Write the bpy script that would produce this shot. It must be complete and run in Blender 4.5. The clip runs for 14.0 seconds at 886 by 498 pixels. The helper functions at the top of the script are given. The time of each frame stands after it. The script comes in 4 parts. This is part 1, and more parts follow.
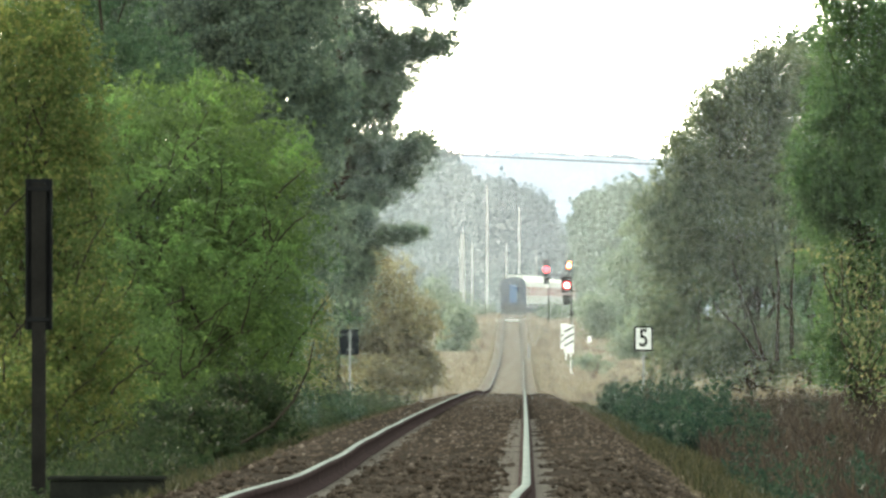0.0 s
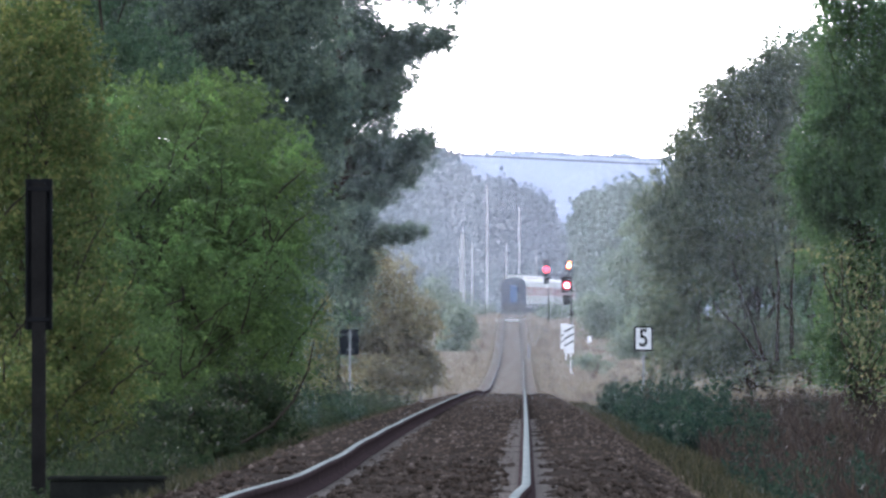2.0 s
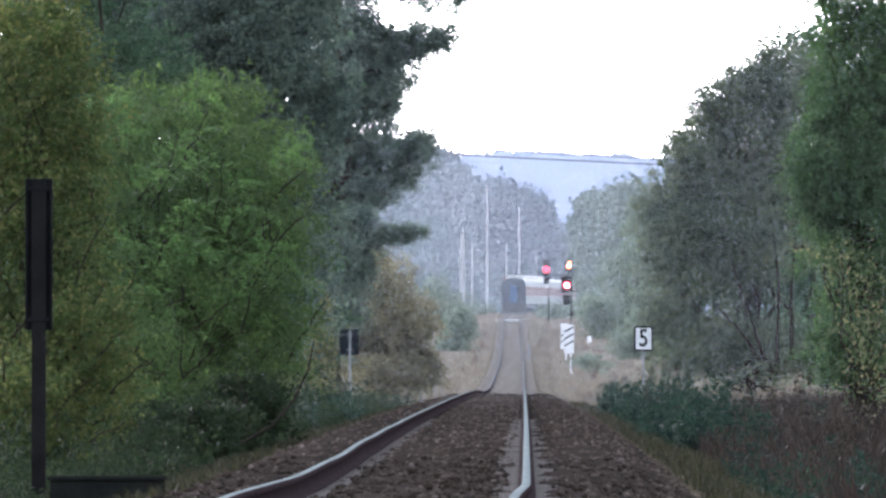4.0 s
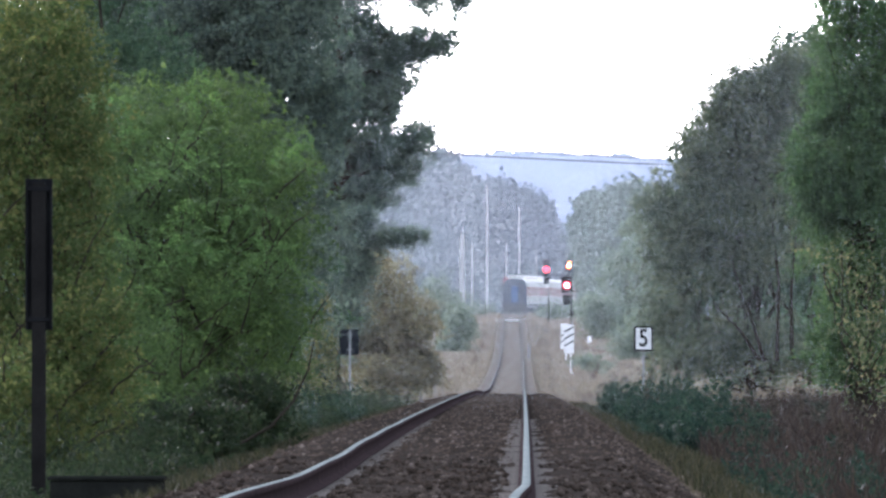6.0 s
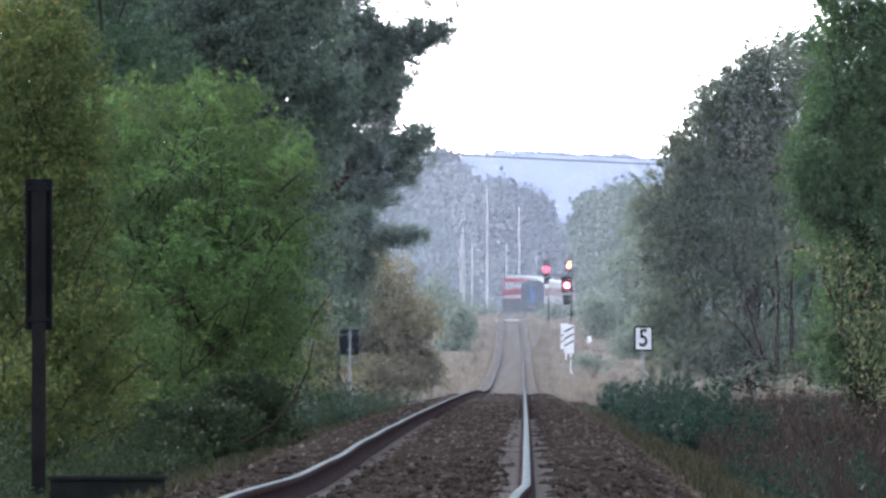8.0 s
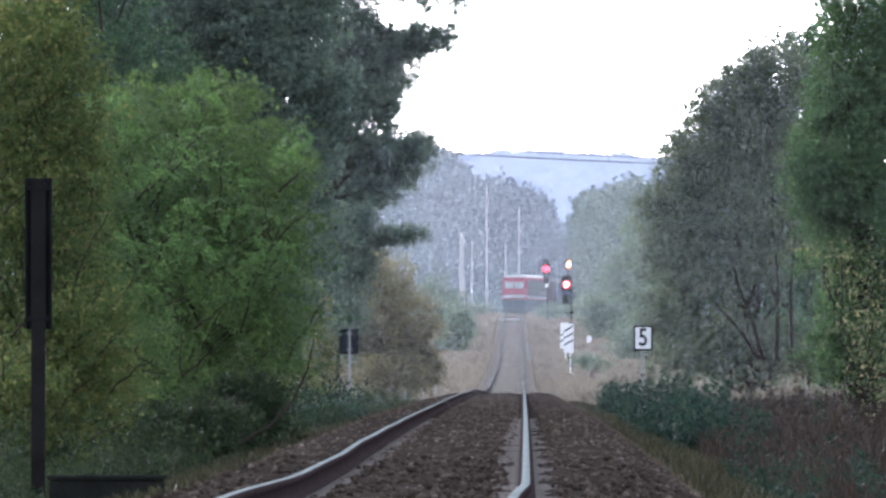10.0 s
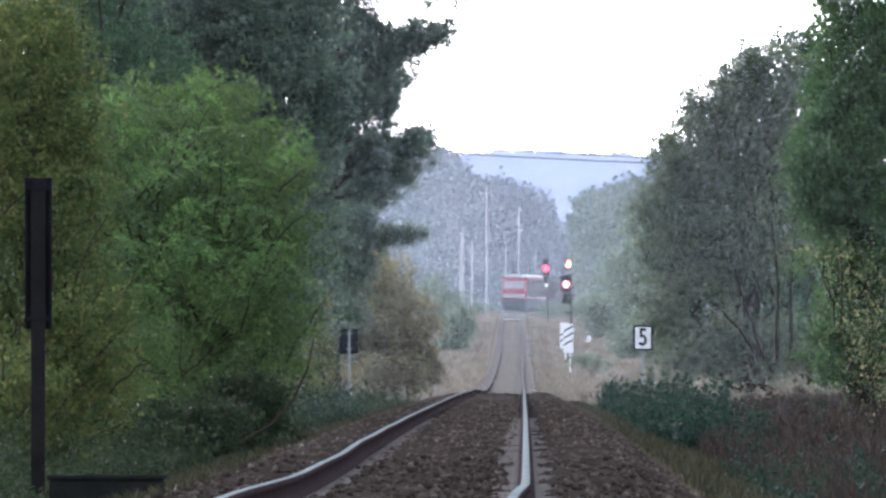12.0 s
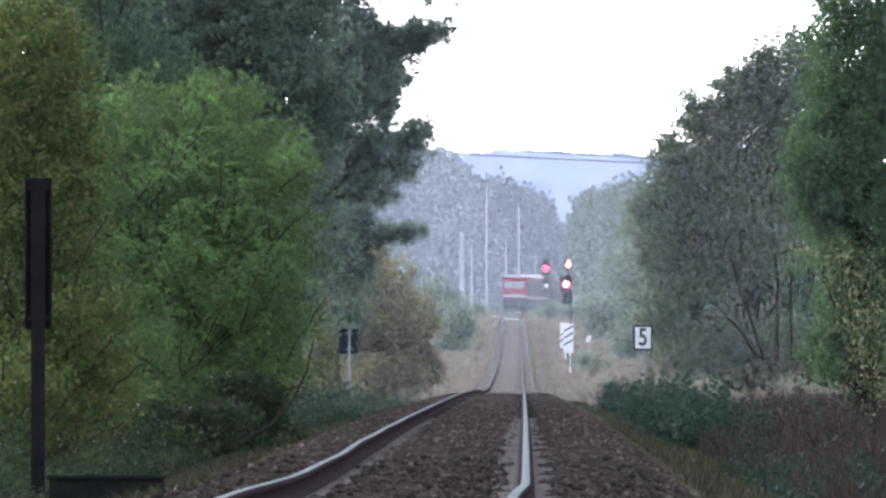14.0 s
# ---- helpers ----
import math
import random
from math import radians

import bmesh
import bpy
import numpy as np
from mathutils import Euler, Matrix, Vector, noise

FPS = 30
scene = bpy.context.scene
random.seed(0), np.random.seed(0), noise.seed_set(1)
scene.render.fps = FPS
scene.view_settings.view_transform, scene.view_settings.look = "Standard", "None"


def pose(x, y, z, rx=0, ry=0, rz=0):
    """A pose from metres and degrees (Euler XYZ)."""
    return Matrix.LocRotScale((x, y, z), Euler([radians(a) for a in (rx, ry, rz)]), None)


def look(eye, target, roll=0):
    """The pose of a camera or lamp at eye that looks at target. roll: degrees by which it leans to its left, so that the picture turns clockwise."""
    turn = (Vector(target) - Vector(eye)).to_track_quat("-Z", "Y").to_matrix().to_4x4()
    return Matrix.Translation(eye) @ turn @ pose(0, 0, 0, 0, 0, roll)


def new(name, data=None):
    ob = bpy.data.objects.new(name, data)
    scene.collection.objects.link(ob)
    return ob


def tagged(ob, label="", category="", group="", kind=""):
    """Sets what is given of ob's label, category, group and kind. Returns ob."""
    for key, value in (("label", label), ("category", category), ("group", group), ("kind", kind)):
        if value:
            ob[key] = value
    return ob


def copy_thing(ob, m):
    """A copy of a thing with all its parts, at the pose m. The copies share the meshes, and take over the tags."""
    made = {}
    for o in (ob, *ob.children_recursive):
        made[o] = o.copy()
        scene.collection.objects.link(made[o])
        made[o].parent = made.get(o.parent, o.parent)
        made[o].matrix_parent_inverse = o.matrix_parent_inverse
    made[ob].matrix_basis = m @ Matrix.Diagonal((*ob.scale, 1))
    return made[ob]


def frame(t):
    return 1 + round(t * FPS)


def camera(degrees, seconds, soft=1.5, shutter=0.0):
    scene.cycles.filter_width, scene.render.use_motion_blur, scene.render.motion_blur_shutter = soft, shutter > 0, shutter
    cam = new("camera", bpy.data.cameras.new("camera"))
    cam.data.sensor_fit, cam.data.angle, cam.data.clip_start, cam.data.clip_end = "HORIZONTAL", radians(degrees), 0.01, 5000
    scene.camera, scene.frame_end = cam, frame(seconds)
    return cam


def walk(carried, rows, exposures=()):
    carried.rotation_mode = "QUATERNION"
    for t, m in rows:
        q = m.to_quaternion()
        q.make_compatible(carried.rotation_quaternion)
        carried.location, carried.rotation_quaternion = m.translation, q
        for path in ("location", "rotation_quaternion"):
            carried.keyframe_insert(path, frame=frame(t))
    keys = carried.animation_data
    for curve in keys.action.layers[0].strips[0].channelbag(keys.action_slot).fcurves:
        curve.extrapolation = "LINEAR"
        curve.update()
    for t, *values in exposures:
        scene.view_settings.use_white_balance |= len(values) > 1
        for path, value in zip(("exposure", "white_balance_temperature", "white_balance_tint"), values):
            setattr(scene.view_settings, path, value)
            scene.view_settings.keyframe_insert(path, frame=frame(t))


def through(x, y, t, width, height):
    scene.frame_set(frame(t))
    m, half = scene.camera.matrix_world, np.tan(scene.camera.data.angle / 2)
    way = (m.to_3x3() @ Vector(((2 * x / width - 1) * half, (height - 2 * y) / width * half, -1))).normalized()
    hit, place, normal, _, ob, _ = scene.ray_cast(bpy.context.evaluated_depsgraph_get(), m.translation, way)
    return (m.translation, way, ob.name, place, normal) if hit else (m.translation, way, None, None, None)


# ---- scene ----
# World: x across the line, y along it away from the camera, z up; 0 is the near rail top.
cam = camera(4.5, 14.0, soft=2.7)
EYE = (0.0, 0.0, 0.68)


def aim(yaw, pitch):
    """Camera pose: degrees to the left of the line and above level."""
    return pose(*EYE, 90 + pitch, 0, yaw)


walk(cam, [(0.0, aim(0.4135, 0.5915)), (8.0, aim(0.4135, 0.5915)), (10.5, aim(0.4110, 0.5875)), (14.0, aim(0.4105, 0.5870))],
     exposures=[(0.0, 2.65, 7500, -8), (0.5, 2.35, 6700, -1), (0.8, 2.2, 5900, 9), (1.0, 2.15, 5720, 14), (14.0, 2.15, 5720, 14)])

# ---- light: a bright overcast sky, brightest ahead ----
world = bpy.data.worlds.new("sky")
scene.world = world
world.use_nodes = True
wn, wl = world.node_tree.nodes, world.node_tree.links
sky = wn.new("ShaderNodeTexSky")
sky.sky_type = 'NISHITA'
sky.sun_disc = False
sky.sun_elevation, sky.sun_rotation = radians(22), radians(-20)
sky.air_density, sky.dust_density, sky.ozone_density = 1.0, 2.0, 1.0
grey = wn.new("ShaderNodeHueSaturation")
grey.inputs["Saturation"].default_value = 0.25
wl.new(sky.outputs[0], grey.inputs["Color"])
wl.new(grey.outputs[0], wn["Background"].inputs[0])
wn["Background"].inputs[1].default_value = 0.13

sun = new("sun", bpy.data.lights.new("sun", 'SUN'))
sun.data.energy, sun.data.angle, sun.data.color = 0.6, radians(40), (1.0, 0.95, 0.9)
sun.matrix_world = look((-17, 48, 21), (0, 0, 0))


# ---- materials ----
def nodes_of(name):
    m = bpy.data.materials.new(name)
    m.use_nodes = True
    return m, m.node_tree.nodes, m.node_tree.links, m.node_tree.nodes["Principled BSDF"]


def ramp(n, l, source, stops):
    r = n.new("ShaderNodeValToRGB")
    e = r.color_ramp.elements
    while len(e) < len(stops):
        e.new(0.5)
    for el, (p, c) in zip(e, stops):
        el.position, el.color = p, (*c, 1)
    l.new(source, r.inputs[0])
    return r.outputs[0]


def mixed(n, l, kind, fac, a, b):
    m = n.new("ShaderNodeMix")
    m.data_type, m.blend_type = 'RGBA', kind
    if isinstance(fac, float):
        m.inputs[0].default_value = fac
    else:
        l.new(fac, m.inputs[0])
    for i, v in ((6, a), (7, b)):
        if isinstance(v, tuple):
            m.inputs[i].default_value = (*v, 1)
        else:
            l.new(v, m.inputs[i])
    return m.outputs[2]


def noise_at(n, l, scale, detail=4.0, stretch=None):
    tc = n.new("ShaderNodeTexCoord")
    t = n.new("ShaderNodeTexNoise")
    t.inputs["Scale"].default_value, t.inputs["Detail"].default_value = scale, detail
    src = tc.outputs["Object"]
    if stretch:
        mp = n.new("ShaderNodeMapping")
        mp.inputs["Scale"].default_value = stretch
        l.new(src, mp.inputs[0])
        src = mp.outputs[0]
    l.new(src, t.inputs["Vector"])
    return t.outputs[0]


def surface(name, a, b, rough=0.8, metal=0.0, scale=3.0, fine=40.0, bump=0.3, spec=0.5, stretch=None, depth=0.01):
    """A worn surface between two colours, with a coarse and a fine variation."""
    m, n, l, p = nodes_of(name)
    coarse, grain = noise_at(n, l, scale, 5, stretch), noise_at(n, l, fine, 4, stretch)
    c = ramp(n, l, coarse, [(0.3, a), (0.7, b)])
    c = mixed(n, l, 'MULTIPLY', 0.5, c, ramp(n, l, grain, [(0.25, (0.55, 0.55, 0.55)), (0.75, (1.25, 1.25, 1.25))]))
    l.new(c, p.inputs["Base Color"])
    p.inputs["Roughness"].default_value, p.inputs["Metallic"].default_value = rough, metal
    p.inputs["Specular IOR Level"].default_value = spec
    if bump:
        bp = n.new("ShaderNodeBump")
        bp.inputs["Strength"].default_value, bp.inputs["Distance"].default_value = bump, depth
        l.new(grain, bp.inputs["Height"])
        l.new(bp.outputs[0], p.inputs["Normal"])
    return m


def leaves(name, a, b, c, rough=0.7, through=0.45, clump=0.6, spec=0.12):
    """Foliage: leaf-to-leaf variation, larger patches of another tone, and light through the blades."""
    m, n, l, p = nodes_of(name)
    geo = n.new("ShaderNodeNewGeometry")
    col = ramp(n, l, geo.outputs["Random Per Island"], [(0.0, a), (0.55, b), (1.0, c)])
    patch = noise_at(n, l, clump, 3)
    col = mixed(n, l, 'MULTIPLY', 0.8, col, ramp(n, l, patch, [(0.3, (0.7, 0.74, 0.78)), (0.7, (1.25, 1.2, 1.05))]))
    frond = noise_at(n, l, 2.6, 2)
    col = mixed(n, l, 'MULTIPLY', 0.8, col, ramp(n, l, frond, [(0.35, (0.72, 0.72, 0.76)), (0.65, (1.28, 1.28, 1.2))]))
    l.new(col, p.inputs["Base Color"])
    p.inputs["Roughness"].default_value, p.inputs["Specular IOR Level"].default_value = rough, spec
    tr = n.new("ShaderNodeBsdfTranslucent")
    l.new(col, tr.inputs[0])
    mx = n.new("ShaderNodeMixShader")
    mx.inputs[0].default_value = through
    l.new(p.outputs[0], mx.inputs[1])
    l.new(tr.outputs[0], mx.inputs[2])
    l.new(mx.outputs[0], n["Material Output"].inputs[0])
    return m


def glow(name, color, strength):
    m, n, l, p = nodes_of(name)
    p.inputs["Base Color"].default_value = (*color, 1)
    p.inputs["Emission Color"].default_value = (*color, 1)
    p.inputs["Emission Strength"].default_value = strength
    return m


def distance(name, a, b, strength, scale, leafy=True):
    """Far woods, trees and hills as a backdrop: haze of the air is put into a faintly glowing colour."""
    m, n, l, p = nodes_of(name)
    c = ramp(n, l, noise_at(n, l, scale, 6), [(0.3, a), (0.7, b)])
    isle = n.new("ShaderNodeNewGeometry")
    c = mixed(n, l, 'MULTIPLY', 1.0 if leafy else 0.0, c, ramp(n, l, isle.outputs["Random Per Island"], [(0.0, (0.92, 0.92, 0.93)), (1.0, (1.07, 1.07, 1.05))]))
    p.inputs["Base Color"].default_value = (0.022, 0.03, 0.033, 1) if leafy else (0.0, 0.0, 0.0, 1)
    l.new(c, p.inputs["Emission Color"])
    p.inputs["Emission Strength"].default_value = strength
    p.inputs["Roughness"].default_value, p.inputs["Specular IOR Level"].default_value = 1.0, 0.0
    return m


M = {
    "earth": surface("earth", (0.04, 0.035, 0.024), (0.075, 0.064, 0.044), 0.95, scale=0.4, fine=9, bump=0.6, depth=0.05, spec=0.0),
    "gravel": surface("gravel", (0.022, 0.0185, 0.016), (0.042, 0.035, 0.031), 0.95, scale=1.2, fine=22, bump=1.0, depth=0.04, spec=0.0),
    "concrete": surface("concrete", (0.12, 0.108, 0.098), (0.19, 0.172, 0.16), 0.9, scale=2, fine=30, spec=0.0),
    "dark_concrete": surface("dark_concrete", (0.011, 0.012, 0.011), (0.022, 0.023, 0.02), 0.9, scale=3, fine=30, spec=0.0),
    # far ballast: the paler tan has haze put into the colour
    "sand": surface("sand", (0.095, 0.084, 0.073), (0.135, 0.119, 0.102), 0.95, scale=0.5, fine=8, bump=0.6, depth=0.04, spec=0.0),
    "slab": surface("slab", (0.46, 0.46, 0.47), (0.58, 0.58, 0.60), 0.8, scale=2, fine=20),
    "mast_concrete": surface("mast_concrete", (0.28, 0.285, 0.29), (0.37, 0.375, 0.38), 0.9, scale=1, fine=12, spec=0.1),
    "thatch": surface("thatch", (0.095, 0.08, 0.062), (0.15, 0.128, 0.1), 0.95, scale=0.25, fine=3, bump=0.5, depth=0.06, spec=0.0),
    "steel": surface("steel", (0.14, 0.16, 0.158), (0.2, 0.22, 0.218), 0.65, 0.0, scale=0.6, fine=12, bump=0.05, spec=0.0),
    "rust": surface("rust", (0.03, 0.023, 0.024), (0.05, 0.036, 0.037), 0.9, scale=2, fine=40, spec=0.0),
    "black": surface("black", (0.007, 0.007, 0.008), (0.012, 0.013, 0.014), 0.9, scale=3, fine=40, bump=0.1, spec=0.1),
    "sign_back": surface("sign_back", (0.006, 0.008, 0.012), (0.011, 0.013, 0.018), 0.8, scale=4, fine=40, bump=0.05, spec=0.1),
    "post_dark": surface("post_dark", (0.010, 0.0095, 0.009), (0.018, 0.017, 0.016), 0.9, scale=3, fine=40, bump=0.1, spec=0.05),
    "galv": surface("galv", (0.14, 0.147, 0.155), (0.22, 0.228, 0.235), 0.5, 0.4, scale=3, fine=40, bump=0.05),
    "white": surface("white", (0.68, 0.68, 0.68), (0.8, 0.8, 0.8), 0.5, scale=2, fine=30, bump=0.02),
    "bark": surface("bark", (0.02, 0.017, 0.014), (0.045, 0.037, 0.031), 0.95, scale=3, fine=14, bump=0.8, depth=0.03, spec=0.0),
    "pine_bark": surface("pine_bark", (0.03, 0.023, 0.02), (0.055, 0.038, 0.031), 0.95, scale=3, fine=14, bump=0.8, depth=0.03, spec=0.0),
    "train_red": surface("train_red", (0.21, 0.024, 0.05), (0.26, 0.032, 0.062), 0.8, scale=1, fine=12, bump=0.02, spec=0.05),
    "coach_red": surface("coach_red", (0.22, 0.075, 0.085), (0.27, 0.095, 0.10), 0.8, scale=1, fine=12, bump=0.02, spec=0.05),
    "train_grey": surface("train_grey", (0.26, 0.26, 0.275), (0.34, 0.34, 0.345), 0.8, scale=1, fine=12, bump=0.02, spec=0.05),
    "roof_grey": surface("roof_grey", (0.336, 0.336, 0.336), (0.464, 0.456, 0.448), 0.8, scale=1, fine=12, bump=0.02, spec=0.05),
    "under": surface("under", (0.03, 0.035, 0.05), (0.05, 0.055, 0.07), 0.8, scale=2, fine=20, bump=0.1, spec=0.05),
    "coach_blue": surface("coach_blue", (0.045, 0.058, 0.095), (0.06, 0.075, 0.12), 0.8, scale=2, fine=20, bump=0.02, spec=0.05),
    "door_blue": surface("door_blue", (0.05, 0.09, 0.2), (0.06, 0.11, 0.24), 0.8, scale=2, fine=20, bump=0.02, spec=0.05),
    "brown": surface("brown", (0.05, 0.043, 0.052), (0.075, 0.06, 0.068), 0.8, scale=1, fine=10, bump=0.1, spec=0.05),
    "glass": surface("glass", (0.05, 0.055, 0.06), (0.06, 0.065, 0.07), 0.4, scale=1, fine=5, bump=0.0, spec=0.15),
    # windscreen: haze over the far glass is put into this pale grey
    "cab_glass": surface("cab_glass", (0.22, 0.22, 0.23), (0.27, 0.27, 0.28), 0.15, scale=1, fine=5, bump=0.0, spec=0.6),
    "wire": surface("wire", (0.05, 0.05, 0.055), (0.08, 0.08, 0.085), 0.6, scale=1, fine=5, bump=0.0),
    "lamp_red": glow("lamp_red", (1.0, 0.045, 0.075), 1.1),
    "lamp_hot": glow("lamp_hot", (1.0, 0.75, 0.75), 6.0),
    "lamp_amber": glow("lamp_amber", (1.0, 0.22, 0.06), 2.6),
    "lamp_core": glow("lamp_core", (1.0, 0.8, 0.6), 4.0),
    "robinia": leaves("robinia", (0.042, 0.072, 0.026), (0.06, 0.1, 0.034), (0.096, 0.14, 0.047)),
    "fresh": leaves("fresh", (0.055, 0.105, 0.034), (0.08, 0.145, 0.046), (0.12, 0.19, 0.065)),
    "olive": leaves("olive", (0.046, 0.072, 0.024), (0.068, 0.094, 0.031), (0.135, 0.135, 0.05)),
    "deep": leaves("deep", (0.035, 0.064, 0.04), (0.049, 0.086, 0.052), (0.075, 0.115, 0.066)),
    "pine": leaves("pine", (0.07, 0.102, 0.086), (0.1, 0.136, 0.112), (0.14, 0.175, 0.138), through=0.5),
    "willow": leaves("willow", (0.05, 0.07, 0.046), (0.078, 0.1, 0.062), (0.13, 0.145, 0.085), through=0.5),
    "lime": leaves("lime", (0.04, 0.078, 0.034), (0.057, 0.104, 0.042), (0.09, 0.14, 0.056)),
    "yellowing": leaves("yellowing", (0.055, 0.085, 0.04), (0.11, 0.12, 0.06), (0.27, 0.24, 0.13), clump=1.5),
    "russet": leaves("russet", (0.105, 0.098, 0.058), (0.14, 0.128, 0.074), (0.19, 0.172, 0.095), through=0.6),
    # far shrubs: haze is put into this paler, greyer leaf colour
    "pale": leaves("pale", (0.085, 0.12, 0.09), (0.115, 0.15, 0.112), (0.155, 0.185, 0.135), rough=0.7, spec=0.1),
    "weed": leaves("weed", (0.010, 0.022, 0.017), (0.016, 0.032, 0.024), (0.026, 0.043, 0.029)),
    "dock": leaves("dock", (0.02, 0.018, 0.015), (0.03, 0.026, 0.022), (0.05, 0.04, 0.03), through=0.2),
    # low plants on the left: shade is put into this darker leaf colour
    "shade": leaves("shade", (0.012, 0.022, 0.011), (0.019, 0.03, 0.015), (0.032, 0.042, 0.021)),
    "dry": leaves("dry", (0.02, 0.0145, 0.013), (0.028, 0.02, 0.018), (0.05, 0.038, 0.03), through=0.2),
    "straw": leaves("straw", (0.15, 0.125, 0.098), (0.175, 0.15, 0.118), (0.215, 0.185, 0.145), through=0.2),
    "verge": leaves("verge", (0.02, 0.022, 0.012), (0.032, 0.032, 0.018), (0.054, 0.048, 0.029), through=0.25),
    # pale bluish haze is put into these four glow colours
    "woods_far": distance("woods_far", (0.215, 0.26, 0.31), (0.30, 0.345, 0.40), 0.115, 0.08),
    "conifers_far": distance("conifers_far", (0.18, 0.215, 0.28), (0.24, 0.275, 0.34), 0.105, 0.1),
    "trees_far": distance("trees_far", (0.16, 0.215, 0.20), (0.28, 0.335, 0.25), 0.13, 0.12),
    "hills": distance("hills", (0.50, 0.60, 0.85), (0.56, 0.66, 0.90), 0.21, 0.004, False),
}
# single stones, each with its own tone
m, n, l, p = nodes_of("stones")
g = n.new("ShaderNodeNewGeometry")
c = ramp(n, l, g.outputs["Random Per Island"], [(0.0, (0.032, 0.027, 0.023)), (0.5, (0.058, 0.049, 0.042)), (0.95, (0.09, 0.077, 0.068)), (1.0, (0.16, 0.14, 0.128))])
l.new(mixed(n, l, 'MULTIPLY', 0.6, c, ramp(n, l, noise_at(n, l, 25, 4), [(0.2, (0.5, 0.45, 0.45)), (0.8, (1.2, 1.2, 1.2))])), p.inputs["Base Color"])
rust_patch = ramp(n, l, noise_at(n, l, 1.1, 4, (1, 0.2, 1)), [(0.3, (0.7, 0.6, 0.52)), (0.7, (1.3, 1.26, 1.2))])
l.new(mixed(n, l, 'MULTIPLY', 0.8, p.inputs["Base Color"].links[0].from_socket, rust_patch), p.inputs["Base Color"])
p.inputs["Roughness"].default_value, p.inputs["Specular IOR Level"].default_value = 0.95, 0.0
M["stones"] = m
# stand-in for haze: pale bluish strips that scatter skylight both ways
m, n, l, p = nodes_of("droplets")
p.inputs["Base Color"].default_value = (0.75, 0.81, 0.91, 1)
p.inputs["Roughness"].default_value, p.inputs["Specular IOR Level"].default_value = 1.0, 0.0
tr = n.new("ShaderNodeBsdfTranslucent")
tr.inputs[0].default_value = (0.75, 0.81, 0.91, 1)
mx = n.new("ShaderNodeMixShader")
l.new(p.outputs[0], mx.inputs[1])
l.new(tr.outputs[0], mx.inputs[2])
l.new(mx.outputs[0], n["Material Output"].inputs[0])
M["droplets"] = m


# ---- mesh helpers ----
def link_mesh(name, me, materials, parent=None, label="", smooth=False):
    for mt in materials:
        me.materials.append(M[mt])
    ob = new(name, me)
    ob.parent = parent
    if label:
        ob["label"] = label
    if smooth:
        me.shade_smooth()
    return ob


def part(name, bm, material, parent, label="", smooth=False):
    me = bpy.data.meshes.new(name)
    bm.normal_update()
    bm.to_mesh(me)
    bm.free()
    return link_mesh(name, me, [material] if isinstance(material, str) else material, parent, label, smooth)


def np_mesh(name, verts, faces, material, parent=None, label="", smooth=False, index=None):
    """A mesh from arrays: faces is (n, 3) or (n, 4)."""
    me = bpy.data.meshes.new(name)
    verts, faces = np.asarray(verts, np.float32), np.asarray(faces, np.int32)
    me.vertices.add(len(verts))
    me.vertices.foreach_set("co", verts.ravel())
    k = faces.shape[1]
    me.loops.add(faces.size)
    me.loops.foreach_set("vertex_index", faces.ravel())
    me.polygons.add(len(faces))
    me.polygons.foreach_set("loop_start", np.arange(0, faces.size, k, dtype=np.int32))
    if index is not None:
        me.polygons.foreach_set("material_index", np.asarray(index, np.int32))
    me.update(calc_edges=True)
    return link_mesh(name, me, [material] if isinstance(material, str) else material, parent, label, smooth)


def box(bm, x0, x1, y0, y1, z0, z1, bevel=0.0, turn=None):
    r = bmesh.ops.create_cube(bm, size=1.0)
    m = Matrix.Translation(((x0 + x1) / 2, (y0 + y1) / 2, (z0 + z1) / 2)) @ Matrix.Diagonal((x1 - x0, y1 - y0, z1 - z0, 1))
    bmesh.ops.transform(bm, matrix=(turn or Matrix()) @ m, verts=r["verts"])
    if bevel:
        edges = {e for v in r["verts"] for e in v.link_edges}
        bmesh.ops.bevel(bm, geom=list(edges), offset=bevel, segments=2, affect='EDGES', profile=0.5)
    return bm


def boxed(*a, **k):
    return box(bmesh.new(), *a, **k)


def rod(bm, a, b, r0, r1=None, sides=10):
    a, b = Vector(a), Vector(b)
    m = Matrix.Translation((a + b) / 2) @ (b - a).to_track_quat('Z', 'Y').to_matrix().to_4x4()
    bmesh.ops.create_cone(bm, cap_ends=True, segments=sides, radius1=r0, radius2=r0 if r1 is None else r1, depth=(b - a).length, matrix=m)
    return bm


def rodded(*a, **k):
    return rod(bmesh.new(), *a, **k)


def prism(bm, outline, y0, y1):
    """A closed outline in x, z drawn out along y."""
    a = [bm.verts.new((x, y0, z)) for x, z in outline]
    b = [bm.verts.new((x, y1, z)) for x, z in outline]
    k = len(outline)
    bm.faces.new(a[::-1]), bm.faces.new(b)
    for i in range(k):
        bm.faces.new((a[i], a[(i + 1) % k], b[(i + 1) % k], b[i]))
    bmesh.ops.recalc_face_normals(bm, faces=bm.faces)
    return bm


def thing(name, at, label, category, group="", kind="", rz=0.0):
    ob = new(name)
    ob.matrix_basis = pose(*at, 0, 0, rz)
    return tagged(ob, label, category, group, kind)


